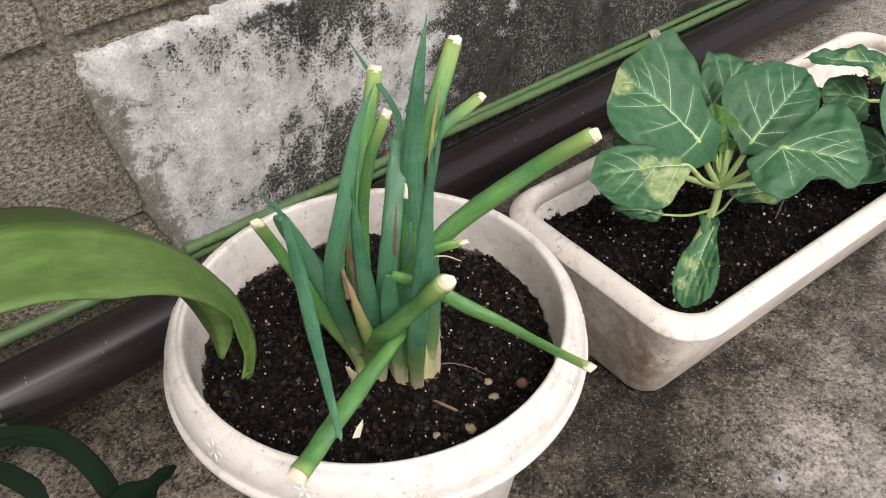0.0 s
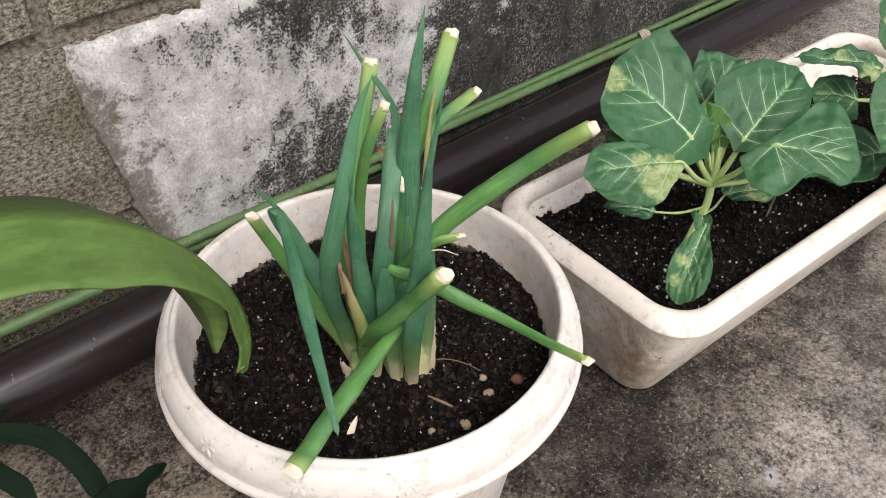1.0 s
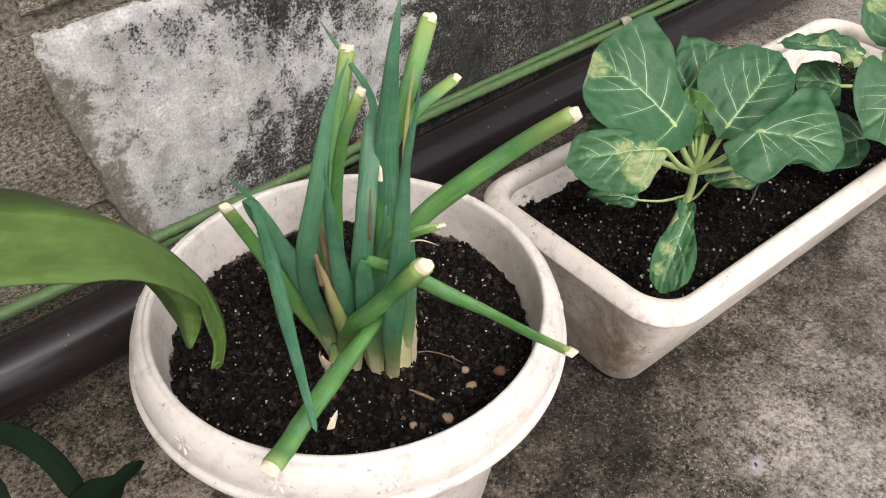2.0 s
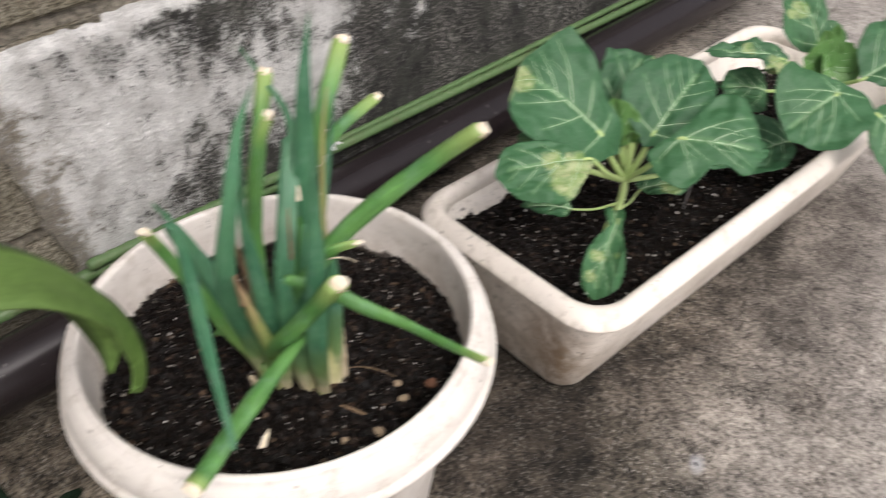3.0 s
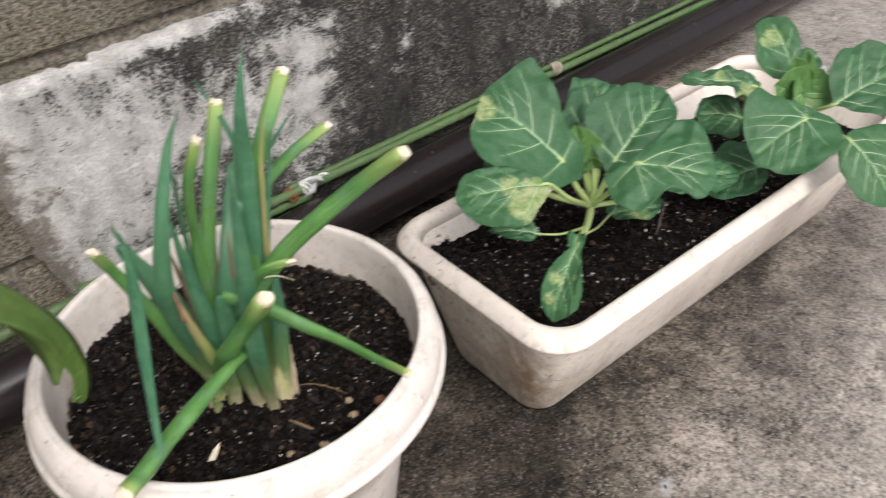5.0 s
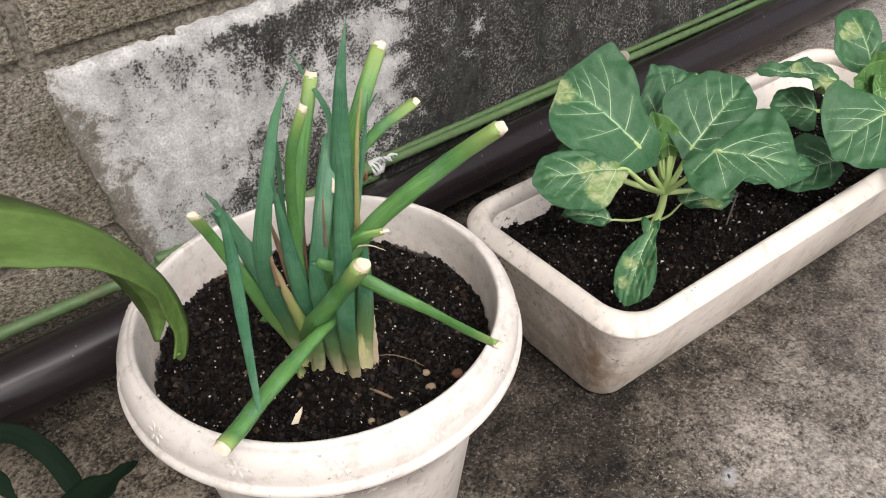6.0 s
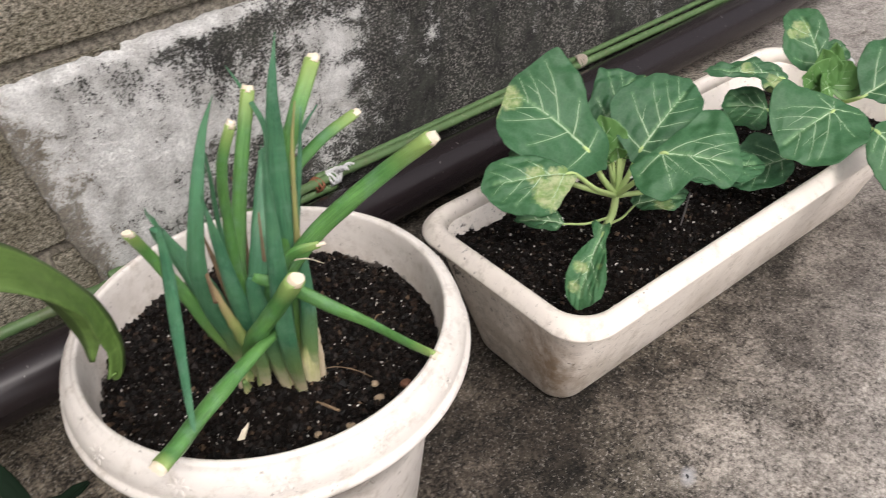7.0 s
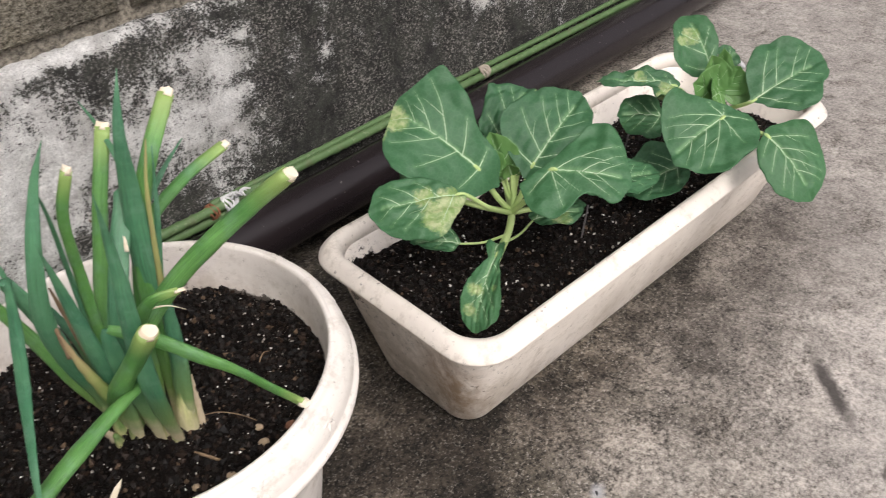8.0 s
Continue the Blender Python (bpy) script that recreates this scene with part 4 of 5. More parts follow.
onion_leaf(CLUMP_B, [(0.006, -0.368, 0.212), (0.001, -0.374, 0.26), (-0.006, -0.380, 0.31), (-0.0085, -0.384, 0.34), (-0.0075, -0.3852, 0.3515)], 0.0058, 0.4, False, taper=lambda f: 0.0064 * (0.7 + 0.3 * min(1, f * 3)) * (1 - 0.45 * max(0, f - 0.6) / 0.4))
onion_leaf(CLUMP_B, [(0.006, -0.368, 0.212), (0.0042, -0.3663, 0.2462), (0.0028, -0.3637, 0.2764), (0.0078, -0.3658, 0.3066), (0.0135, -0.3779, 0.3364), (0.0195, -0.394, 0.3609), (0.0339, -0.4039, 0.3656)], 0.005, 0.55, True, 7, lambda f: 0.006 * (1 - 0.55 * max(0, f - 0.5) / 0.5))
onion_leaf(CLUMP_B, [(0.008, -0.370, 0.212), (0.008, -0.371, 0.27), (0.012, -0.373, 0.322), (0.018, -0.3745, 0.372)], 0.0062, 0.45, False)
onion_leaf(CLUMP_B, [(0.022, -0.374, 0.212), (0.027, -0.376, 0.255), (0.033, -0.374, 0.295), (0.037, -0.372, 0.335)], 0.0084, 0.6, False, taper=lambda f: 0.0088 * (0.85 + 0.15 * min(1, f * 3)) * max(0.3, 1 - 0.5 * f))


def dry_sheath(root, points, r, mat, label, flat=0.08):
    line = spline([Vector(p) - Vector(root.location) for p in points], 6)
    bm = bmesh.new()
    sweep(bm, line, lambda f: r * (1 - 0.8 * f) * (1 + 0.2 * noise.noise((f * 8, r * 900, 1))), flat, 12, 1.0, 0.18)
    part("dry_sheath", bm, mat, root, label)


dry_sheath(CLUMP_A, [(-0.0136, -0.3670, 0.277), (-0.0192, -0.3693, 0.2993), (-0.0241, -0.3710, 0.3190), (-0.0280, -0.3722, 0.3388), (-0.0295, -0.3677, 0.3521)], 0.0054, WITHERED_M, "yellowing withered inner leaf", 0.7)
dry_sheath(CLUMP_A, [(-0.0285, -0.3705, 0.334), (-0.0296, -0.368, 0.35), (-0.0285, -0.364, 0.363)], 0.003, DRY_M, "brown withered leaf end", 0.4)
dry_sheath(CLUMP_A, [(-0.008, -0.362, 0.285), (-0.017, -0.363, 0.325), (-0.0205, -0.361, 0.362), (-0.0215, -0.357, 0.378)], 0.0034, DRY_M, "brown withered leaf sheath", 0.2)
dry_sheath(CLUMP_A, [(0.020, -0.31, 0.275), (0.036, -0.292, 0.322), (0.044, -0.284, 0.345), (0.038, -0.284, 0.361)], 0.003, DRY_M, "thin dry folded leaf", 0.3)
dry_sheath(CLUMP_B, [(0.006, -0.362, 0.29), (0.012, -0.3625, 0.33), (0.016, -0.3615, 0.365), (0.0175, -0.361, 0.378)], 0.002, DRY_M, "brown withered leaf sheath", 0.3)
dry_sheath(CLUMP_B, [(0.042, -0.358, 0.33), (0.0545, -0.3515, 0.4), (0.0665, -0.346, 0.4352)], 0.0026, YELLOW_M, "thin yellowed leaf tip", 0.4)
dry_sheath(CLUMP_B, [(0.02, -0.389, 0.352), (0.029, -0.394, 0.351), (0.037, -0.4, 0.346)], 0.0026, CUT_M, "thin dry leaf tip", 0.3)
dry_sheath(CLUMP_B, [(0.030, -0.3545, 0.373), (0.0315, -0.3535, 0.381), (0.032, -0.352, 0.383)], 0.0015, CUT_M, "dry cream leaf stub", 0.3)

for root, spots in ((CLUMP_A, ((-0.009, -0.346, 0.0088, -0.004, 0.052), (-0.001, -0.353, 0.0082, -0.001, 0.05), (-0.005, -0.358, 0.0078, -0.003, 0.05), (-0.013, -0.351, 0.0066, -0.006, 0.04))),
                    (CLUMP_B, ((0.022, -0.372, 0.0098, 0.007, 0.075), (0.009, -0.367, 0.0072, -0.003, 0.05), (0.014, -0.376, 0.007, -0.002, 0.05)))):
    for x, y, r, lean, tall in spots:
        bm = bmesh.new()
        a = Vector((x, y, 0.2)) - root.location
        line = spline([a + Vector((lean * t, -0.002 * t, tall * t)) for t in (0, 0.3, 0.6, 1.0)], 6)
        sweep(bm, line, lambda f: r * (1.0 + 0.12 * noise.noise((f * 4, x * 300, 2)) - 0.35 * f - 0.4 * f ** 4), 0.85, 16, 0, 0.12)
        part("stalk", bm, STALK_M, root, "pale cream stalk turning green upwards")


def paper_skin(root, points, width, label, seed):
    """A thin torn skin with ragged edges."""
    line = spline([Vector(p) - Vector(root.location) for p in points], 8)
    across = Vector((0.78, -0.62, 0.0))
    bm = bmesh.new()
    rows = []
    for i, c in enumerate(line):
        f = i / (len(line) - 1)
        w = width * (1 - 0.8 * f ** 1.5)
        row = []
        for k in range(7):
            v = k / 3 - 1
            torn = 0.6 * noise.noise((f * 9, math.copysign(2, v), seed)) if k in (0, 6) else 0.0
            rag = 0.006 * noise.noise((k * 1.7, seed, 1)) if i == len(line) - 1 else 0.0
            row.append(bm.verts.new(c + across * w * v * (1 + torn) + Vector((0.5, 0.7, 0)) * (0.35 * w * v * v) + Vector((0, 0, rag)) + Vector((0.0008, -0.001, 0)) * noise.noise((f * 12, k, seed))))
        rows.append(row)
    for p, q in zip(rows, rows[1:]):
        for k in range(6):
            bm.faces.new((p[k], q[k], q[k + 1], p[k + 1]))
    skin = part("paper_skin", bm, SKIN_M, root, label)
    solid = skin.modifiers.new("thickness", "SOLIDIFY")
    solid.thickness = 0.0004


paper_skin(CLUMP_A, [(-0.015, -0.351, 0.205), (-0.0185, -0.3505, 0.228), (-0.025, -0.349, 0.25)], 0.007, "peeling cream outer skin", 1)
paper_skin(CLUMP_B, [(0.0315, -0.376, 0.205), (0.0335, -0.377, 0.238), (0.0355, -0.3775, 0.272)], 0.0036, "papery white outer skin", 4)


# ---- loose bits on the soil ----
def on_soil(name, points, r, mat, label, category, flat=0.6, lift=0.003, group=""):
    at = Vector((points[0][0], points[0][1], POT_HEIGHT(*points[0]) + lift))
    line = spline([Vector((x, y, POT_HEIGHT(x, y) + lift + 0.004 * math.sin(math.pi * i / (len(points) - 1)))) - at for i, (x, y) in enumerate(points)], 6)
    bm = bmesh.new()
    sweep(bm, line, lambda f: r * (0.55 + 0.9 * f * (1 - f)), flat, 8, 0.8, 0.25)
    ob = tagged(part(name, bm, mat), label, category, group)
    ob.location = at
    return ob


on_soil("straw", [(0.035, -0.371), (0.047, -0.377), (0.058, -0.386), (0.066, -0.395)], 0.0011, DRY_M, "thin curved dry straw lying on the soil", "straw", group="straw on the soil")
on_soil("straw", [(0.014, -0.395), (0.018, -0.402), (0.024, -0.41)], 0.0016, DRY_M, "short dry brown onion skin strip on soil", "straw", group="straw on the soil")
on_soil("straw", [(0.105, -0.345), (0.113, -0.341), (0.121, -0.339)], 0.0008, DRY_M, "thin dry straw lying on the soil", "straw", group="straw on the soil")


def flat_bit(name, outline, mat, label, category, tilt, thick=0.0008):
    """A thin scrap lying on the soil."""
    cx, cy = sum(p[0] for p in outline) / len(outline), sum(p[1] for p in outline) / len(outline)
    bm = bmesh.new()
    low = [bm.verts.new((x - cx, y - cy, tilt * (x - cx) + 0.001 * (k % 2))) for k, (x, y) in enumerate(outline)]
    high = [bm.verts.new(v.co + Vector((0, 0, thick))) for v in low]
    ring_join(bm, [low, high])
    bmesh.ops.recalc_face_normals(bm, faces=bm.faces)
    ob = tagged(part(name, bm, mat, smooth=False), label, category)
    ob.location = (cx, cy, POT_HEIGHT(cx, cy) + 0.004)


flat_bit("wood_chip", [(-0.045, -0.3775), (-0.0385, -0.374), (-0.031, -0.3715), (-0.034, -0.376), (-0.041, -0.381)], CUT_M, "small pale wood chip on dark soil", "wood chip", 0.25)
flat_bit("leaf_scrap", [(-0.006, -0.266), (0.002, -0.26), (0.009, -0.264), (0.007, -0.272), (-0.001, -0.271)], YOUNG_M, "small pale green leaf scrap on soil", "leaf scrap", -0.3)
PEBBLE_M = plain("tan pebble", (0.42, 0.33, 0.22), (0.24, 0.17, 0.11), 300, 0.8)
RED_M = plain("reddish pebble", (0.22, 0.1, 0.055), (0.13, 0.06, 0.035), 300, 0.8)
for x, y, r, mat, label in ((0.059, -0.411, 0.0042, PEBBLE_M, "small tan pebble on the soil"), (0.064, -0.399, 0.0034, PEBBLE_M, "small tan pebble on the soil"), (0.079, -0.42, 0.0046, RED_M, "small reddish brown pebble on soil"),
                            (0.022, -0.425, 0.0042, PEBBLE_M, "small tan pebble on the soil"), (-0.014, -0.43, 0.004, PEBBLE_M, "small tan pebble on the soil"), (0.0, -0.415, 0.003, PEBBLE_M, "small tan pebble on the soil")):
    bm = bmesh.new()
    bmesh.ops.create_icosphere(bm, subdivisions=2, radius=r)
    for v in bm.verts:
        v.co *= 1 + 0.3 * noise.noise(v.co * 220 + Vector((x * 90, y * 90, 0)))
        v.co.z *= 0.75
    ob = tagged(part("pebble", bm, mat), label, "pebble", "pebbles in the pot")
    ob.location = (x, y, POT_HEIGHT(x, y) + r * 0.35)


# ---- ties on the stakes ----
def build_tie(at, name, label, mat, loops, r, tail):
    root = tagged(new(name), label, "tie")
    root.location = at
    rng = random.Random(len(name))
    for k in range(loops):
        bm = bmesh.new()
        c = Vector((0.004 * (k - loops / 2), 0, 0))
        ring = [c + Vector((0.0025 * math.sin(2 * a + k), 0.0086 * math.cos(a), 0.0092 * math.sin(a))) for a in [math.tau * i / 20 for i in range(21)]]
        sweep(bm, ring, lambda f: r, 1, 7)
        part("loop", bm, mat, root)
    for k in range(tail):
        bm = bmesh.new()
        d = Vector((rng.uniform(-1, 1), rng.uniform(-1, -0.3), rng.uniform(-0.2, 0.9))) * 0.012
        a = Vector((0.002 * k, -0.008, 0.009))
        sweep(bm, spline([a, a + d * 0.5 + Vector((0, 0, 0.005)), a + d], 5), lambda f: r * (1.3 - 0.7 * f), 0.7, 7, 0, 0.2)
        part("loose_end", bm, mat, root)
    return root


build_tie((0.294, -0.013, 0.122), "string_tie", "white string knotted round the green stakes", STRING_M, 5, 0.002, 7)
build_tie((0.268, -0.013, 0.122), "wire_tie", "rusty brown wire wound round the stakes", RUST_M, 3, 0.0016, 0)
build_tie((0.772, -0.011, 0.113), "string_tie", "faded band round two green stakes", BAND_M, 4, 0.0021, 0)


# ---- cabbages ----
def smooth_pick(values, f):
    """A smooth reading of evenly spaced values at f in 0..1."""
    g = max(0.0, min(1.0, f)) * (len(values) - 1)
    i = min(int(g), len(values) - 2)
    t = g - i
    a, b, c, d = values[max(0, i - 1)], values[i], values[i + 1], values[min(len(values) - 1, i + 2)]
    return 0.5 * (2 * b + (c - a) * t + (2 * a - 5 * b + 4 * c - d) * t * t + (3 * b - a - 3 * c + d) * t ** 3)


def blade(root, base, tip, up, start, end, left, right, mat=None, bend=0.006, cup=1.0, wave=0.0065, seed=0, joint=None, thick=0.0034, label="", droop=0.0, veins=((0.0, 80), (0.12, 60), (0.32, 52), (0.52, 46), (0.7, 40)), blight=(), fine=True):
    """A broad leaf. Its rib runs from base to tip; start, end: how far the blade reaches along it, in rib lengths; left, right: the two
    margins' distances from the rib in millimetres at even steps; veins: where each pair leaves the rib, and its angle; blight: sick spots (along, across in mm, size in mm, strength)."""
    at = Vector(root.location)
    base, tip, up = Vector(base) - at, Vector(tip) - at, Vector(up).normalized()
    ahead = tip - base
    length = ahead.length
    ahead.normalize()
    across = up.cross(ahead).normalized()
    up = ahead.cross(across)
    span_u = end - start

    def margins(u):
        f = (u - start) / span_u
        close = min(1.0, 3.5 * math.sqrt(max(0.0, min(f, 1 - f) + 0.004)))
        lo, hi = 0.001 * smooth_pick(left, f), 0.001 * smooth_pick(right, f)
        mid = 0.5 * (lo + hi) * (1 if 0.06 < f < 0.94 else 0.8)
        rag = 1 + 0.035 * noise.noise((u * 6, 3, seed)), 1 + 0.035 * noise.noise((u * 6, 8, seed))
        nick = 0.0008 * noise.noise((u * 26, 1, seed)), 0.0008 * noise.noise((u * 26, 6, seed))
        return mid + (lo - mid) * close * rag[0] + nick[0], mid + (hi - mid) * close * rag[1] + nick[1]

    left, right = [1.07 * w - 0.8 for w in left], [1.07 * w + 0.8 for w in right]
    reach = 0.001 * max(max(right), -min(left))

    def lift(u, y):
        v = y / reach
        z = bend * (1 - (2 * u - 1) ** 2) + cup * 0.16 * reach * v * v - droop * max(0, u - 0.5) ** 2 * length
        z += wave * (v * v * noise.noise((u * 3.1 + seed * 5.3, v * 2.2, seed)) * 1.6 + 0.35 * noise.noise((u * 7, v * 6, seed + 9)))
        return z - 0.0016 * math.exp(-(y / 0.003) ** 2)

    def surf(u, y, over=0.0):
        return base + ahead * (u * length) + across * y + up * (lift(u, y) + over)

    # the veins, as lines over the blade
    lines = [([(0.84 * min(1, end) * k / 16, 0.0) for k in range(17)], 1.0)]
    for i, (u0, angle) in enumerate(veins):
        for side in (-1, 1):
            u1 = max(0.0, u0 + (0.035 * side if i else 0.0) + 0.03 * noise.noise((i * 1.7, side * 2, seed)))
            a = radians(angle + 9 * noise.noise((i * 2.3, side * 3, seed + 1)))
            way, u, y = [], u1, 0.0
            for k in range(26):
                lo, hi = margins(min(end, max(start, u)))
                if not lo * 0.8 < y < hi * 0.8 or not start + 0.03 < u < end - 0.03:
                    break
                way.append((u, y))
                a -= 0.02
                u += 0.0042 * math.cos(a) / length
                y += side * 0.0042 * math.sin(a)
            if len(way) > 3:
                lines.append((way, 0.48 - 0.05 * i))
                if len(way) > 9 and fine:
                    for k0, off in ((int(len(way) * (0.38 + 0.2 * noise.noise((i, side, seed)))), -0.42),):
                        fork, (u, y), b = [], way[k0], a + off
                        for k in range(len(way) // 2):
                            lo, hi = margins(min(end, max(start, u)))
                            if not lo * 0.85 < y < hi * 0.85 or not start + 0.03 < u < end - 0.03:
                                break
                            fork.append((u, y))
                            u += 0.0036 * math.cos(b) / length
                            y += side * 0.0036 * math.sin(b)
                        if len(fork) > 2:
                            lines.append((fork, 0.2))
    marks = np.array([(u * length, y, w) for way, w in lines for u, y in way])
    bm = bmesh.new()
    halo, sick = bm.verts.layers.float.new("halo"), bm.verts.layers.float.new("blight")
    nu, nv = (60, 46) if fine else (30, 22)
    rows = []
    for i in range(nu + 1):
        u = start + span_u * (0.5 - 0.5 * math.cos(math.pi * i / nu))
        lo, hi = margins(u)
        row = []
        for k in range(nv + 1):
            y = lo + (hi - lo) * k / nv
            gap = np.hypot(marks[:, 0] - u * length, marks[:, 1] - y)
            close = float(np.max(marks[:, 2] * np.exp(-(gap / 0.0025) ** 2)))
            v = bm.verts.new(surf(u, y, -0.0011 * close))
            v[halo] = close
            v[sick] = max([s_ * math.exp(-(((u - bu) * length) ** 2 + (y - 0.001 * by) ** 2) / (0.001 * r) ** 2) for bu, by, r, s_ in blight], default=0.0)
            row.append(v)
        rows.append(row)
    for p, q in zip(rows, rows[1:]):
        for k in range(nv):
            bm.faces.new((p[k], q[k], q[k + 1], p[k + 1]))
    leaf = part("leaf", bm, mat or LEAF_M, root, label)
    solid = leaf.modifiers.new("thickness", "SOLIDIFY")
    solid.thickness, solid.offset = 0.0006, 0.0
    bm = bmesh.new()
    big = min(1.0, 0.3 + 8 * reach)
    for way, w in lines:
        if len(way) > 2:
            sweep(bm, [surf(u, y, -0.0011 * w + 0.0005) for u, y in way], lambda f: 0.00165 * big * w ** 0.9 * (1 - 0.85 * f), 0.7, 6)
    part("vein", bm, VEIN_M, leaf, "pale green leaf veins")
    if joint is not None:
        j = Vector(joint) - at
        bm = bmesh.new()
        mid = j.lerp(base, 0.5) + Vector((0, 0, -0.005))
        sweep(bm, spline([j, mid, surf(-0.01, 0, -0.0015), surf(0.12, 0, -0.0042)], 6), lambda f: thick * (1 - 0.3 * f - 0.55 * f ** 4), 0.85, 10)
        part("leaf_stalk", bm, STEM_M, root, "pale green leaf stalk")
    return leaf


def cabbage(at, label):
    root = tagged(new("cabbage_plant"), label, "cabbage plant", "cabbages in the planter")
    root.location = at
    return root


FEW = ((0.05, 62), (0.3, 52), (0.55, 45))
YOUNG_LEFT, YOUNG_RIGHT = (-1, -7, -10, -11, -9, -6, -1), (1, 8, 11, 10, 9, 5, 1)


def heart_leaf(root, base, tip, width, joint, seed, label="small lime green heart leaf"):
    """A small upright leaf of the plant's heart, folded along its rib."""
    way = Vector(tip) - Vector(base)
    face = Vector((-0.65, -0.6, 0.45))
    face = face - way * face.dot(way) / way.length_squared
    k = width / 0.022
    return blade(root, base, tip, face, -0.05, 1.0, [k * w for w in YOUNG_LEFT], [k * w for w in YOUNG_RIGHT], YOUNG_M, bend=-0.003, cup=1.6, wave=0.003, seed=seed, joint=joint, thick=0.0018, label=label, veins=FEW, fine=False)


NEAR = cabbage((0.368, -0.388, 0.138), "young cabbage plant with broad blue-green veined leaves")
bm = bmesh.new()
sweep(bm, spline([(-0.046, 0.0, -0.03), (-0.018, 0.005, 0.027), (-0.005, 0.006, 0.047), (0.017, 0.012, 0.058), (0.031, 0.019, 0.071), (0.036, 0.021, 0.095), (0.037, 0.024, 0.12)], 5), lambda f: 0.0046 * (1 - 0.35 * f), 1, 10, 0, 0.15)
part("stem", bm, STEM_M, NEAR, "pale green stem")
J = (0.399, -0.369, 0.209)
blade(NEAR, (0.364, -0.357, 0.273), (0.331, -0.278, 0.324), (-0.30, -0.60, 0.75), -0.26, 0.98, (-6, -20, -24, -27, -36, -45, -52, -54, -28), (2, 24, 36, 42, 46, 49, 49, 38, 8), BLIGHT_M, bend=0.009, seed=1, joint=J, droop=0.12,
      veins=((0.0, 84), (0.22, 66), (0.42, 52), (0.6, 44), (0.76, 40)), blight=((0.9, 8, 17, 1.0), (0.97, 30, 14, 0.8)))
blade(NEAR, (0.322, -0.375, 0.275), (0.252, -0.326, 0.269), (-0.35, -0.40, 0.85), -0.02, 1.00, (1, -8, -15, -20, -21, -21, -19, -7), (9, 18, 31, 35, 34, 30, 22, 9), BLIGHT_M, bend=0.006, wave=0.009, cup=-0.6, seed=2, joint=J, thick=0.003,
      label="leaf half bleached to pale cream blotches", veins=((0.1, 60), (0.3, 48), (0.5, 44), (0.7, 40)), blight=((0.12, 10, 20, 1.0), (0.3, 20, 18, 1.0), (0.42, -2, 12, 0.8)))
blade(NEAR, (0.349, -0.345, 0.190), (0.314, -0.307, 0.191), (-0.20, -0.20, 0.96), 0.0, 0.98, (-3, -11, -20, -18, -16, -14, -9, -1), (1, 11, 15, 13, 11, 9, 4, 1), seed=3, joint=(0.38, -0.377, 0.196), thick=0.0016, bend=0.004, veins=FEW)
blade(NEAR, (0.412, -0.383, 0.264), (0.492, -0.380, 0.302), (-0.40, -0.35, 0.85), -0.16, 1.05, (-6, -24, -29, -30, -28, -24, -17, -2), (6, 30, 45, 46, 42, 37, 27, 11), seed=4, joint=J, bend=0.006)
blade(NEAR, (0.385, -0.424, 0.289), (0.423, -0.484, 0.284), (-0.35, -0.30, 0.89), -0.36, 1.0, (-23, -38, -43, -40, -21, -21, -25, -14), (-13, -2, 11, 28, 46, 48, 38, 8), seed=5, joint=J, bend=0.004, cup=-0.5, droop=0.1,
      veins=((0.0, 128), (0.0, 78), (0.03, 42), (0.35, 40), (0.55, 38)))
blade(NEAR, (0.429, -0.325, 0.267), (0.486, -0.319, 0.296), (-0.41, -0.30, 0.86), -0.15, 1.01, (-3, -9, -13, -16, -17, -18, -16, -12), (8, 20, 22, 25, 28, 29, 19, -2), BLIGHT_M, seed=6, joint=J, bend=0.006, veins=FEW, blight=((1.0, -14, 9, 0.9),))
blade(NEAR, (0.326, -0.410, 0.223), (0.271, -0.430, 0.173), (-0.61, -0.20, 0.76), -0.05, 0.98, (1, -4, -9, -13, -14, -14, -12, -6), (3, 5, 10, 15, 18, 18, 15, 6), BLIGHT_M, seed=7, joint=(0.378, -0.38, 0.19), thick=0.0018, bend=0.012, cup=0.8,
      label="drooping lower leaf mottled yellow", blight=((0.5, -6, 10, 0.7), (0.75, -7, 9, 0.7), (0.45, 11, 7, 0.6)), veins=((0.12, 46), (0.34, 40), (0.56, 36)))
blade(NEAR, (0.347, -0.394, 0.214), (0.325, -0.407, 0.212), (-0.5, -0.3, 0.7), -0.1, 1.05, (-3, -8, -8, -7, -5, -2), (3, 6, 7, 7, 6, 3), seed=17, bend=0.004, cup=1.5, veins=FEW[1:], joint=(0.368, -0.384, 0.2), thick=0.0016, label="small curled leaf at the stem", fine=False)
blade(NEAR, (0.437, -0.368, 0.180), (0.480, -0.401, 0.183), (-0.30, -0.30, 0.90), -0.08, 1.07, (2, -8, -12, -13, -15, -12, -5, 6), (8, 14, 17, 19, 20, 16, 12, 8), BLIGHT_M, seed=8, joint=(0.377, -0.379, 0.19), thick=0.0016, bend=0.005, label="small yellowish lower leaf", veins=FEW, blight=((0.5, -6, 16, 0.7),))
blade(NEAR, (0.47, -0.405, 0.215), (0.565, -0.437, 0.203), (-0.2, -0.3, 0.9), -0.05, 1.0, (-2, -14, -19, -21, -20, -17, -12, -2), (2, 12, 18, 20, 20, 16, 10, 2), seed=9, joint=J, bend=0.006)
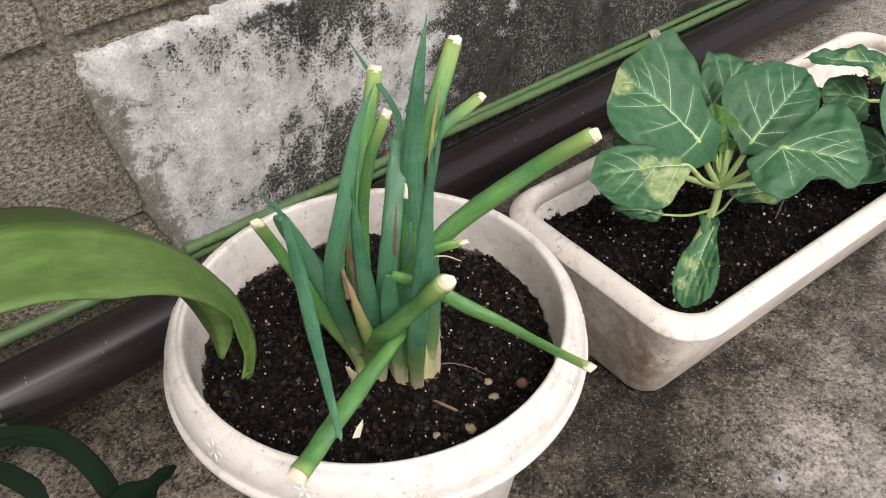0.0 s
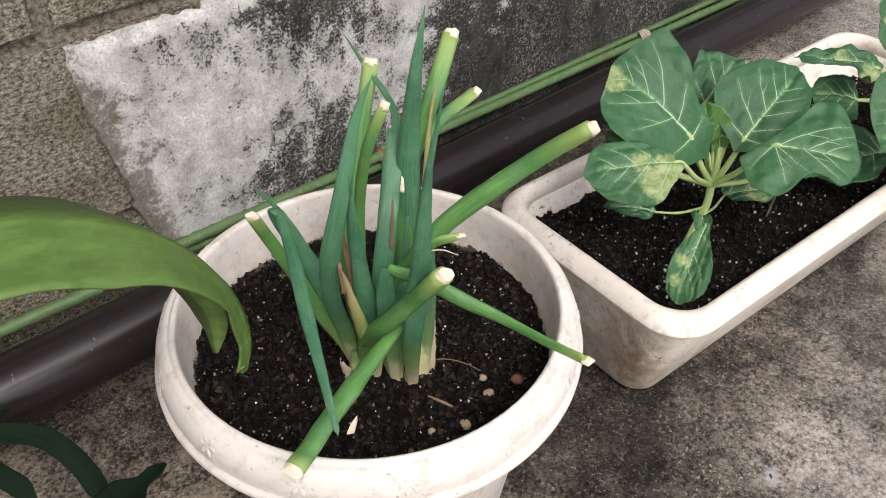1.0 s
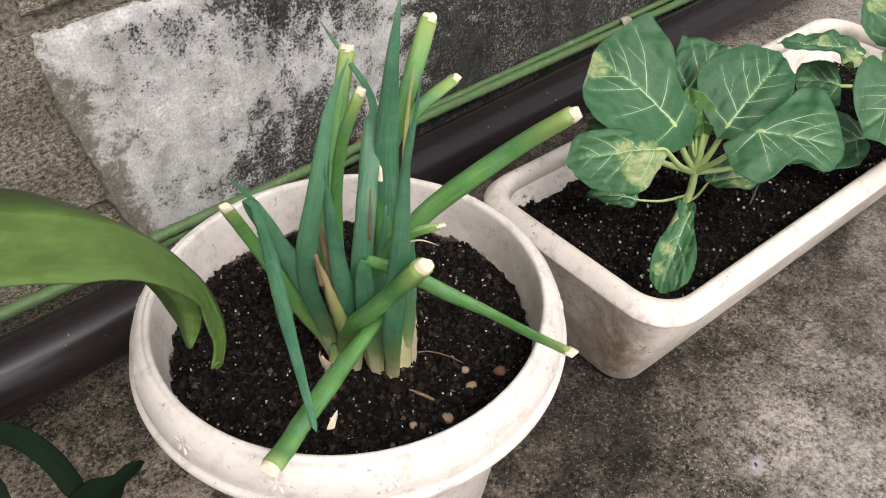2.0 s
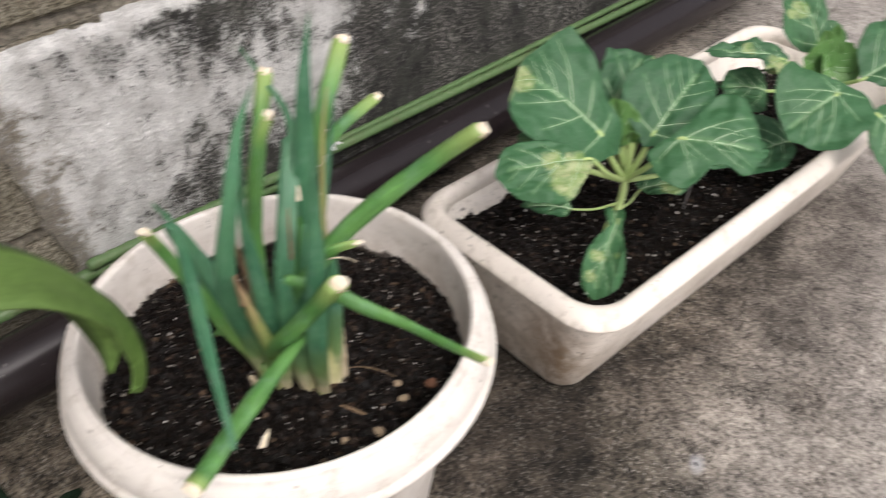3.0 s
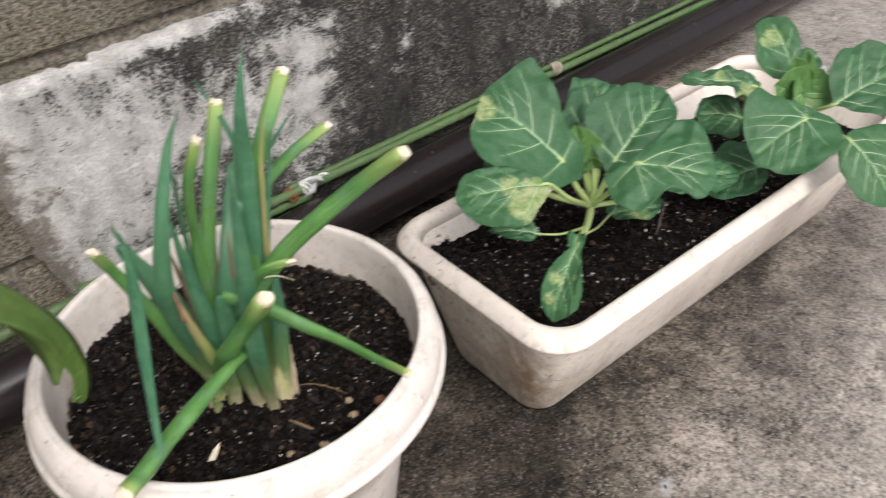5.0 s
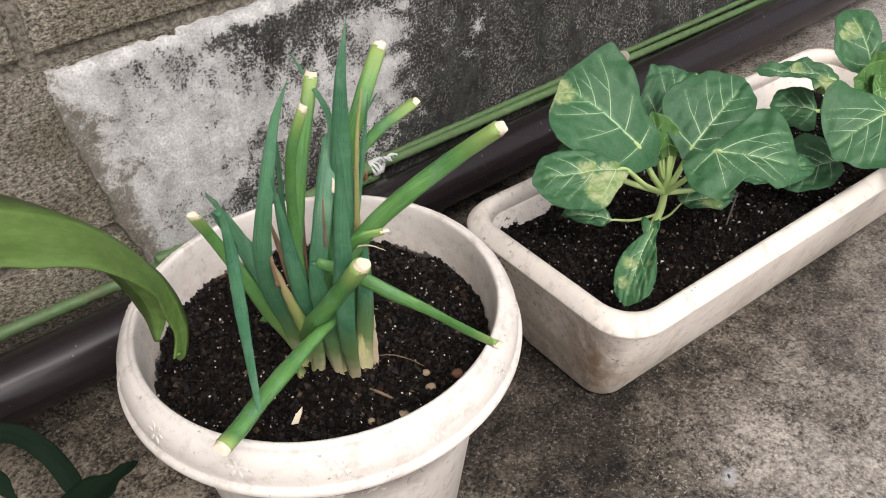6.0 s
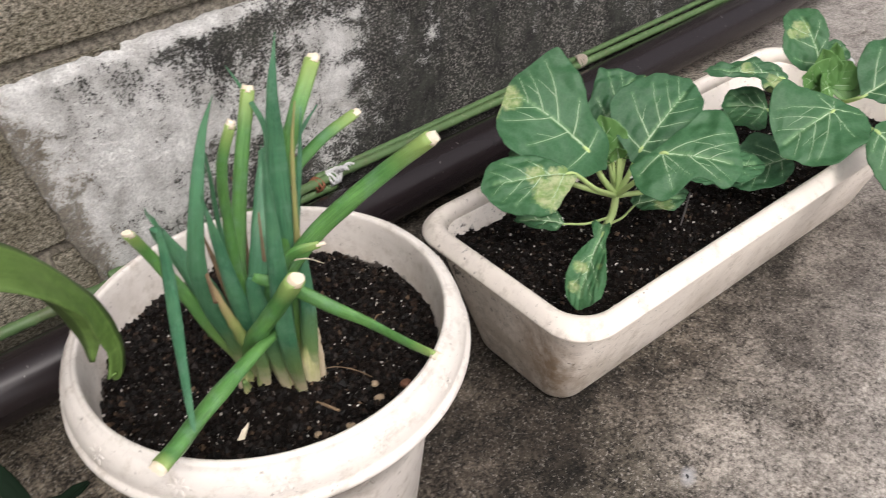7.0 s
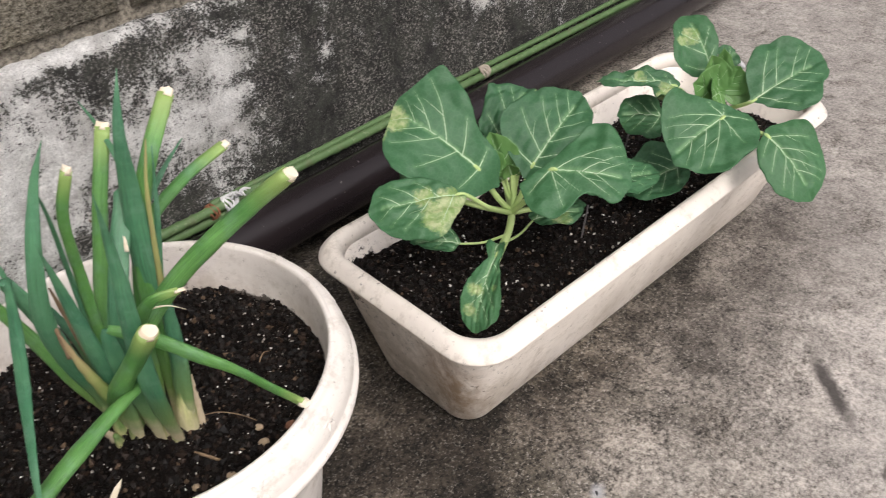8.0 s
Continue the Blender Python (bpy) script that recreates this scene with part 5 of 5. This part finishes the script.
blade(NEAR, (0.337, -0.317, 0.250), (0.324, -0.290, 0.257), (-0.40, -0.40, 0.82), -0.17, 1.00, (3, -8, -9, -10, -11, -11, -8, -5), (8, 9, 11, 12, 11, 9, 8, -1), seed=10, joint=J, bend=0.004, veins=FEW, fine=False)
JH = (0.403, -0.366, 0.22)
heart_leaf(NEAR, (0.398, -0.362, 0.25), (0.394, -0.345, 0.293), 0.036, JH, 20)
heart_leaf(NEAR, (0.404, -0.366, 0.25), (0.413, -0.356, 0.276), 0.019, JH, 21)
heart_leaf(NEAR, (0.407, -0.37, 0.25), (0.42, -0.376, 0.27), 0.012, JH, 22)
heart_leaf(NEAR, (0.4, -0.368, 0.25), (0.388, -0.374, 0.27), 0.015, JH, 23)
heart_leaf(NEAR, (0.405, -0.362, 0.252), (0.422, -0.35, 0.278), 0.03, JH, 24)
heart_leaf(NEAR, (0.395, -0.36, 0.246), (0.374, -0.336, 0.278), 0.034, JH, 26)
heart_leaf(NEAR, (0.41, -0.36, 0.248), (0.427, -0.352, 0.262), 0.016, JH, 25, "browned curled heart leaf")

FAR = cabbage((0.735, -0.395, 0.138), "young cabbage plant hanging over the planter rim")
bm = bmesh.new()
sweep(bm, spline([(0, 0, -0.04), (0.002, 0, 0.02), (-0.01, -0.01, 0.05), (-0.016, -0.016, 0.085)], 5), lambda f: 0.0048 * (1 - 0.35 * f), 1, 10, 0, 0.15)
part("stem", bm, STEM_M, FAR, "pale green stem")
K = (0.72, -0.41, 0.205)
blade(FAR, (0.630, -0.467, 0.252), (0.555, -0.448, 0.225), (-0.40, -0.35, 0.85), -0.33, 0.97, (9, -10, -26, -45, -49, -42, -25, 3), (26, 38, 44, 46, 45, 47, 36, 15), seed=11, joint=K, bend=0.006, droop=0.1, veins=((0.0, 140), (0.0, 88), (0.03, 42), (0.3, 44), (0.55, 40)))
blade(FAR, (0.700, -0.466, 0.241), (0.782, -0.501, 0.267), (-0.40, -0.30, 0.87), -0.01, 1.10, (-4, -23, -37, -41, -38, -24, -18, -7), (5, 29, 40, 44, 43, 41, 33, 19), seed=12, joint=K, bend=0.006)
blade(FAR, (0.672, -0.501, 0.223), (0.666, -0.563, 0.175), (-0.40, -0.54, 0.74), -0.07, 1.09, (-3, -20, -28, -31, -31, -30, -21, -8), (20, 41, 44, 42, 37, 31, 22, 5), BLIGHT_M, seed=13, joint=K, bend=0.008, cup=-0.8, veins=((0.05, 64), (0.22, 52), (0.4, 46), (0.58, 42)), blight=((0.9, 10, 9, 0.4), (0.02, 22, 9, 0.5)))
blade(FAR, (0.724, -0.405, 0.246), (0.742, -0.353, 0.296), (-0.50, -0.50, 0.70), -0.04, 1.04, (1, -5, -11, -16, -18, -18, -16, -4), (11, 31, 36, 37, 33, 27, 22, 14), BLIGHT_M, seed=14, joint=K, bend=0.008, cup=1.6, veins=((0.05, 70), (0.25, 52), (0.45, 44)), blight=((0.66, 8, 13, 1.0), (0.62, 22, 9, 0.8)))
blade(FAR, (0.666, -0.389, 0.250), (0.613, -0.318, 0.253), (-0.20, -0.20, 0.96), -0.07, 1.00, (-7, -14, -15, -16, -13, -11, -7, -1), (0, 22, 32, 12, 10, 10, 9, 1), BLIGHT_M, seed=15, joint=K, bend=0.006, wave=0.014, label="yellow blotched curled leaf", veins=FEW, blight=((0.1, 14, 14, 1.1), (0.45, -2, 9, 0.9), (0.2, 26, 9, 1.0)))
blade(FAR, (0.657, -0.383, 0.212), (0.622, -0.344, 0.214), (-0.30, -0.30, 0.90), -0.01, 0.99, (-10, -21, -21, -22, -21, -19, -17, -6), (6, 30, 35, 36, 34, 31, 24, 4), seed=16, joint=K, bend=0.005, veins=FEW)
blade(FAR, (0.622, -0.437, 0.185), (0.552, -0.408, 0.171), (-0.30, -0.30, 0.90), -0.05, 1.03, (-23, -30, -33, -34, -30, -26, -22, -2), (3, 16, 22, 27, 28, 23, 18, 7), seed=18, joint=K, bend=0.006)
blade(FAR, (0.748, -0.402, 0.243), (0.777, -0.406, 0.256), (-0.40, -0.40, 0.82), -0.14, 0.99, (-2, -6, -11, -12, -11, -11, -4, 1), (0, 4, 8, 13, 17, 15, 13, 4), seed=19, joint=K, bend=0.003, veins=FEW, fine=False)
KH = (0.712, -0.418, 0.215)
for i, (dx, dy, dz, w) in enumerate(((-0.034, 0.018, 0.018, 0.05), (-0.012, 0.012, 0.045, 0.03), (0.012, -0.012, 0.03, 0.042), (0.022, -0.03, 0.014, 0.04), (0.002, 0.006, 0.05, 0.024), (-0.03, -0.006, 0.006, 0.036))):
    heart_leaf(FAR, (0.703, -0.428, 0.238), (0.703 + dx, -0.428 + dy, 0.238 + dz), w, KH, 30 + i)

# thin grey wire pins stuck in the planter soil
for foot, lean in (((0.491, -0.391, 0.12), (0.008, -0.002, 0.055)), ((0.663, -0.331, 0.115), (0.008, -0.003, 0.05))):
    bm = bmesh.new()
    sweep(bm, spline([(0, 0, 0), tuple(0.5 * c for c in lean), lean], 3), lambda f: 0.0011, 1, 8)
    pin = tagged(part("wire_pin", bm, COLLAR_M), "thin grey wire pin stuck in the planter soil", "wire pin", "wire pins")
    pin.location = foot

# an empty snail shell caught in the leaves
bm = bmesh.new()
coil = [Vector((0.0048 * (1 - f) * math.cos(11 * f), 0.0048 * (1 - f) * math.sin(11 * f), 0.004 * f)) for f in [i / 40 for i in range(41)]]
sweep(bm, coil, lambda f: 0.0034 * (1 - 0.85 * f), 1, 10)
SHELL = tagged(part("snail_shell", bm, STRING_M), "tiny empty white snail shell among the leaves", "shell")
SHELL.matrix_basis = pose(0.785, -0.411, 0.234, 40, 30, 0)


# ---- broad strap-leaved plant beside the pot ----
def strap_leaf(root, points, across, width, mat, fold=0.2, label="", steps=8, narrow=0.6, arch=0, widths=(), sides=()):
    at = Vector(root.location)
    line = spline([Vector(p) - at for p in points], steps)
    side_a, side_b = (Vector(a).normalized() for a in across)
    n, nv = len(line), 14
    bm = bmesh.new()
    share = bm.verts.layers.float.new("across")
    rows = []
    for i, c in enumerate(line):
        f = i / (n - 1)
        ahead = (line[min(i + 1, n - 1)] - line[max(i - 1, 0)]).normalized()
        side = side_a.lerp(side_b, f)
        side = (side - ahead * side.dot(ahead)).normalized()
        up = side.cross(ahead)
        if up.z < 0 and i < n * 0.6:
            up = -up
        w = 0.5 * width * min(1, 0.55 + f) * max(0.34, 1 - max(0, (f - narrow) / (0.9 - narrow))) ** 0.9 * max(0.1, min(1, (1 - f) / 0.06)) ** 0.6
        if widths:
            g = f * (len(widths) - 1)
            j = min(int(g), len(widths) - 2)
            w = 0.5 * (widths[j] + (widths[j + 1] - widths[j]) * (g - j))
            hi, lo = Vector(sides[j]).normalized(), Vector(sides[j + 1]).normalized()
            side = hi.lerp(lo, g - j)
            side = (side - ahead * side.dot(ahead)).normalized()
            up = side.cross(ahead)
        row = []
        for k in range(nv + 1):
            v = 2 * k / nv - 1
            sink = fold * w * (abs(v) ** 1.5) if arch == 0 else -arch * w * max(0.0, -v - 0.22) + fold * w * max(0.0, v) ** 1.6
            row.append(bm.verts.new(c + side * w * v + up * sink + up * 0.0008 * noise.noise((f * 9, k * 0.7, 2))))
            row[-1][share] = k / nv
        rows.append(row)
    for a, b in zip(rows, rows[1:]):
        for k in range(nv):
            bm.faces.new((a[k], b[k], b[k + 1], a[k + 1]))
    bmesh.ops.recalc_face_normals(bm, faces=bm.faces)
    leaf = part("leaf", bm, mat, root, label)
    solid = leaf.modifiers.new("thickness", "SOLIDIFY")
    solid.thickness, solid.offset = 0.0012, 0.0
    return leaf


STRAP = tagged(new("strap_leaf_plant"), "broad strap-leaved plant arching over the round pot", "plant")
STRAP.location = (-0.42, -0.34, 0.0)
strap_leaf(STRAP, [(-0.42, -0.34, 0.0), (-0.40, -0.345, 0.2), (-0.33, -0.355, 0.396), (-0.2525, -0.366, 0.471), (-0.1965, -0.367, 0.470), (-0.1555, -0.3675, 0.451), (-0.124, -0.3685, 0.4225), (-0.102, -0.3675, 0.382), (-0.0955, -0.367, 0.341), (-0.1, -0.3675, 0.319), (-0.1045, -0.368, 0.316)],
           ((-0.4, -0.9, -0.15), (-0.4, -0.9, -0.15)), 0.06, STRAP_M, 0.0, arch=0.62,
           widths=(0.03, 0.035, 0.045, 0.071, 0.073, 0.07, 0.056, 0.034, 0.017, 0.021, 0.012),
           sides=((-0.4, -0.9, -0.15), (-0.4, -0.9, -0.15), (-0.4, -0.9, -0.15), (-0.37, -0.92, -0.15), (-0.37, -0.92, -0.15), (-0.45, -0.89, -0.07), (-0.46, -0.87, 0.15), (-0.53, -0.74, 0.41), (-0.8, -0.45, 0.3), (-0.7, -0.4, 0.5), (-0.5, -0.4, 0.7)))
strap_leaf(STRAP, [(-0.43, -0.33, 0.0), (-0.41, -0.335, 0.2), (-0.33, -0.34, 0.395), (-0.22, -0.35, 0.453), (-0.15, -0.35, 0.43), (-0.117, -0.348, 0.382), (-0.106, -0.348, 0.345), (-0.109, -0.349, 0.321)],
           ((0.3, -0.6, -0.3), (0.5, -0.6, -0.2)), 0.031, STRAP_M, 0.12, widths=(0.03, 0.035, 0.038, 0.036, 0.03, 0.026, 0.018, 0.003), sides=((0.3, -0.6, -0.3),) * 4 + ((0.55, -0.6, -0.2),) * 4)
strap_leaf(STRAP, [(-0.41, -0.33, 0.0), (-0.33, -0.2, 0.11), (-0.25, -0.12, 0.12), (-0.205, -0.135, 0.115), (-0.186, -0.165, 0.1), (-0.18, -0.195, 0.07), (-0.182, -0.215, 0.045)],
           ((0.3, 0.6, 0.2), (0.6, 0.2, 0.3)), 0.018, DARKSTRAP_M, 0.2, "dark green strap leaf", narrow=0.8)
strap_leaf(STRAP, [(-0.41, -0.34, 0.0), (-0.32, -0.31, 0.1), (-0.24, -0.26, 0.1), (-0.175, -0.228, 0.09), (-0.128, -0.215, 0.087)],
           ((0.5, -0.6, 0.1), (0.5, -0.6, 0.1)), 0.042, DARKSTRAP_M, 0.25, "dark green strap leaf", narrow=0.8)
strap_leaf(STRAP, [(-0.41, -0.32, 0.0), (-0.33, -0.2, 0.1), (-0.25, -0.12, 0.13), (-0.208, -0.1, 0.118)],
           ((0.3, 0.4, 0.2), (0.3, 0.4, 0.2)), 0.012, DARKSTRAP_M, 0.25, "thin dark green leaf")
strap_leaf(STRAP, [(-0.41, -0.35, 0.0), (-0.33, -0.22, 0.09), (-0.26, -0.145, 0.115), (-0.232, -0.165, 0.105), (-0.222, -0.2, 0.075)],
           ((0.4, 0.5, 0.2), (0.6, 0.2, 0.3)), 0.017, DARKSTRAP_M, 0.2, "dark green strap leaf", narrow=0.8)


# ---- blocks of the wall, one by one ----
def build_blocks():
    rng = random.Random(11)
    shapes = []
    for s in range(4):
        bm = bmesh.new()
        c, h, d = 0.004, BLOCK_H / 2, 0.05
        for (x0, z0, y) in ((BLOCK_L / 2 - c, h - c, 0.0), (BLOCK_L / 2, h, c), (BLOCK_L / 2, h, d)):
            for sx, sz in ((-1, -1), (1, -1), (1, 1), (-1, 1)):
                bm.verts.new((sx * x0 + rng.uniform(-1, 1) * 0.001, y, sz * z0 + rng.uniform(-1, 1) * 0.001))
        bm.verts.ensure_lookup_table()
        v = bm.verts
        bm.faces.new((v[0], v[1], v[2], v[3]))
        for a in (0, 4):
            for i in range(4):
                j = (i + 1) % 4
                bm.faces.new((v[a + i], v[a + 4 + i], v[a + 4 + j], v[a + j]))
        bmesh.ops.recalc_face_normals(bm, faces=bm.faces)
        me = bpy.data.meshes.new("block")
        bm.to_mesh(me)
        bm.free()
        me.materials.append(BLOCK_M)
        shapes.append(me)
    course = 0
    z = 0.375 + BLOCK_H / 2 - 2 * (BLOCK_H + JOINT)
    while z + BLOCK_H / 2 < WALL_TOP + 0.02:
        x = -0.052 + JOINT / 2 + BLOCK_L / 2 - 6 * (BLOCK_L + JOINT) + (0.5 * (BLOCK_L + JOINT) if course % 2 else 0)
        while x < 4.0:
            if z > 0.36 or x < 0.12:
                ob = new("block", rng.choice(shapes))
                ob.location = (x, BLOCK_Y + rng.uniform(-0.001, 0.001), z)
                ob.parent = WALL
            x += BLOCK_L + JOINT
        z += BLOCK_H + JOINT
        course += 1


build_blocks()
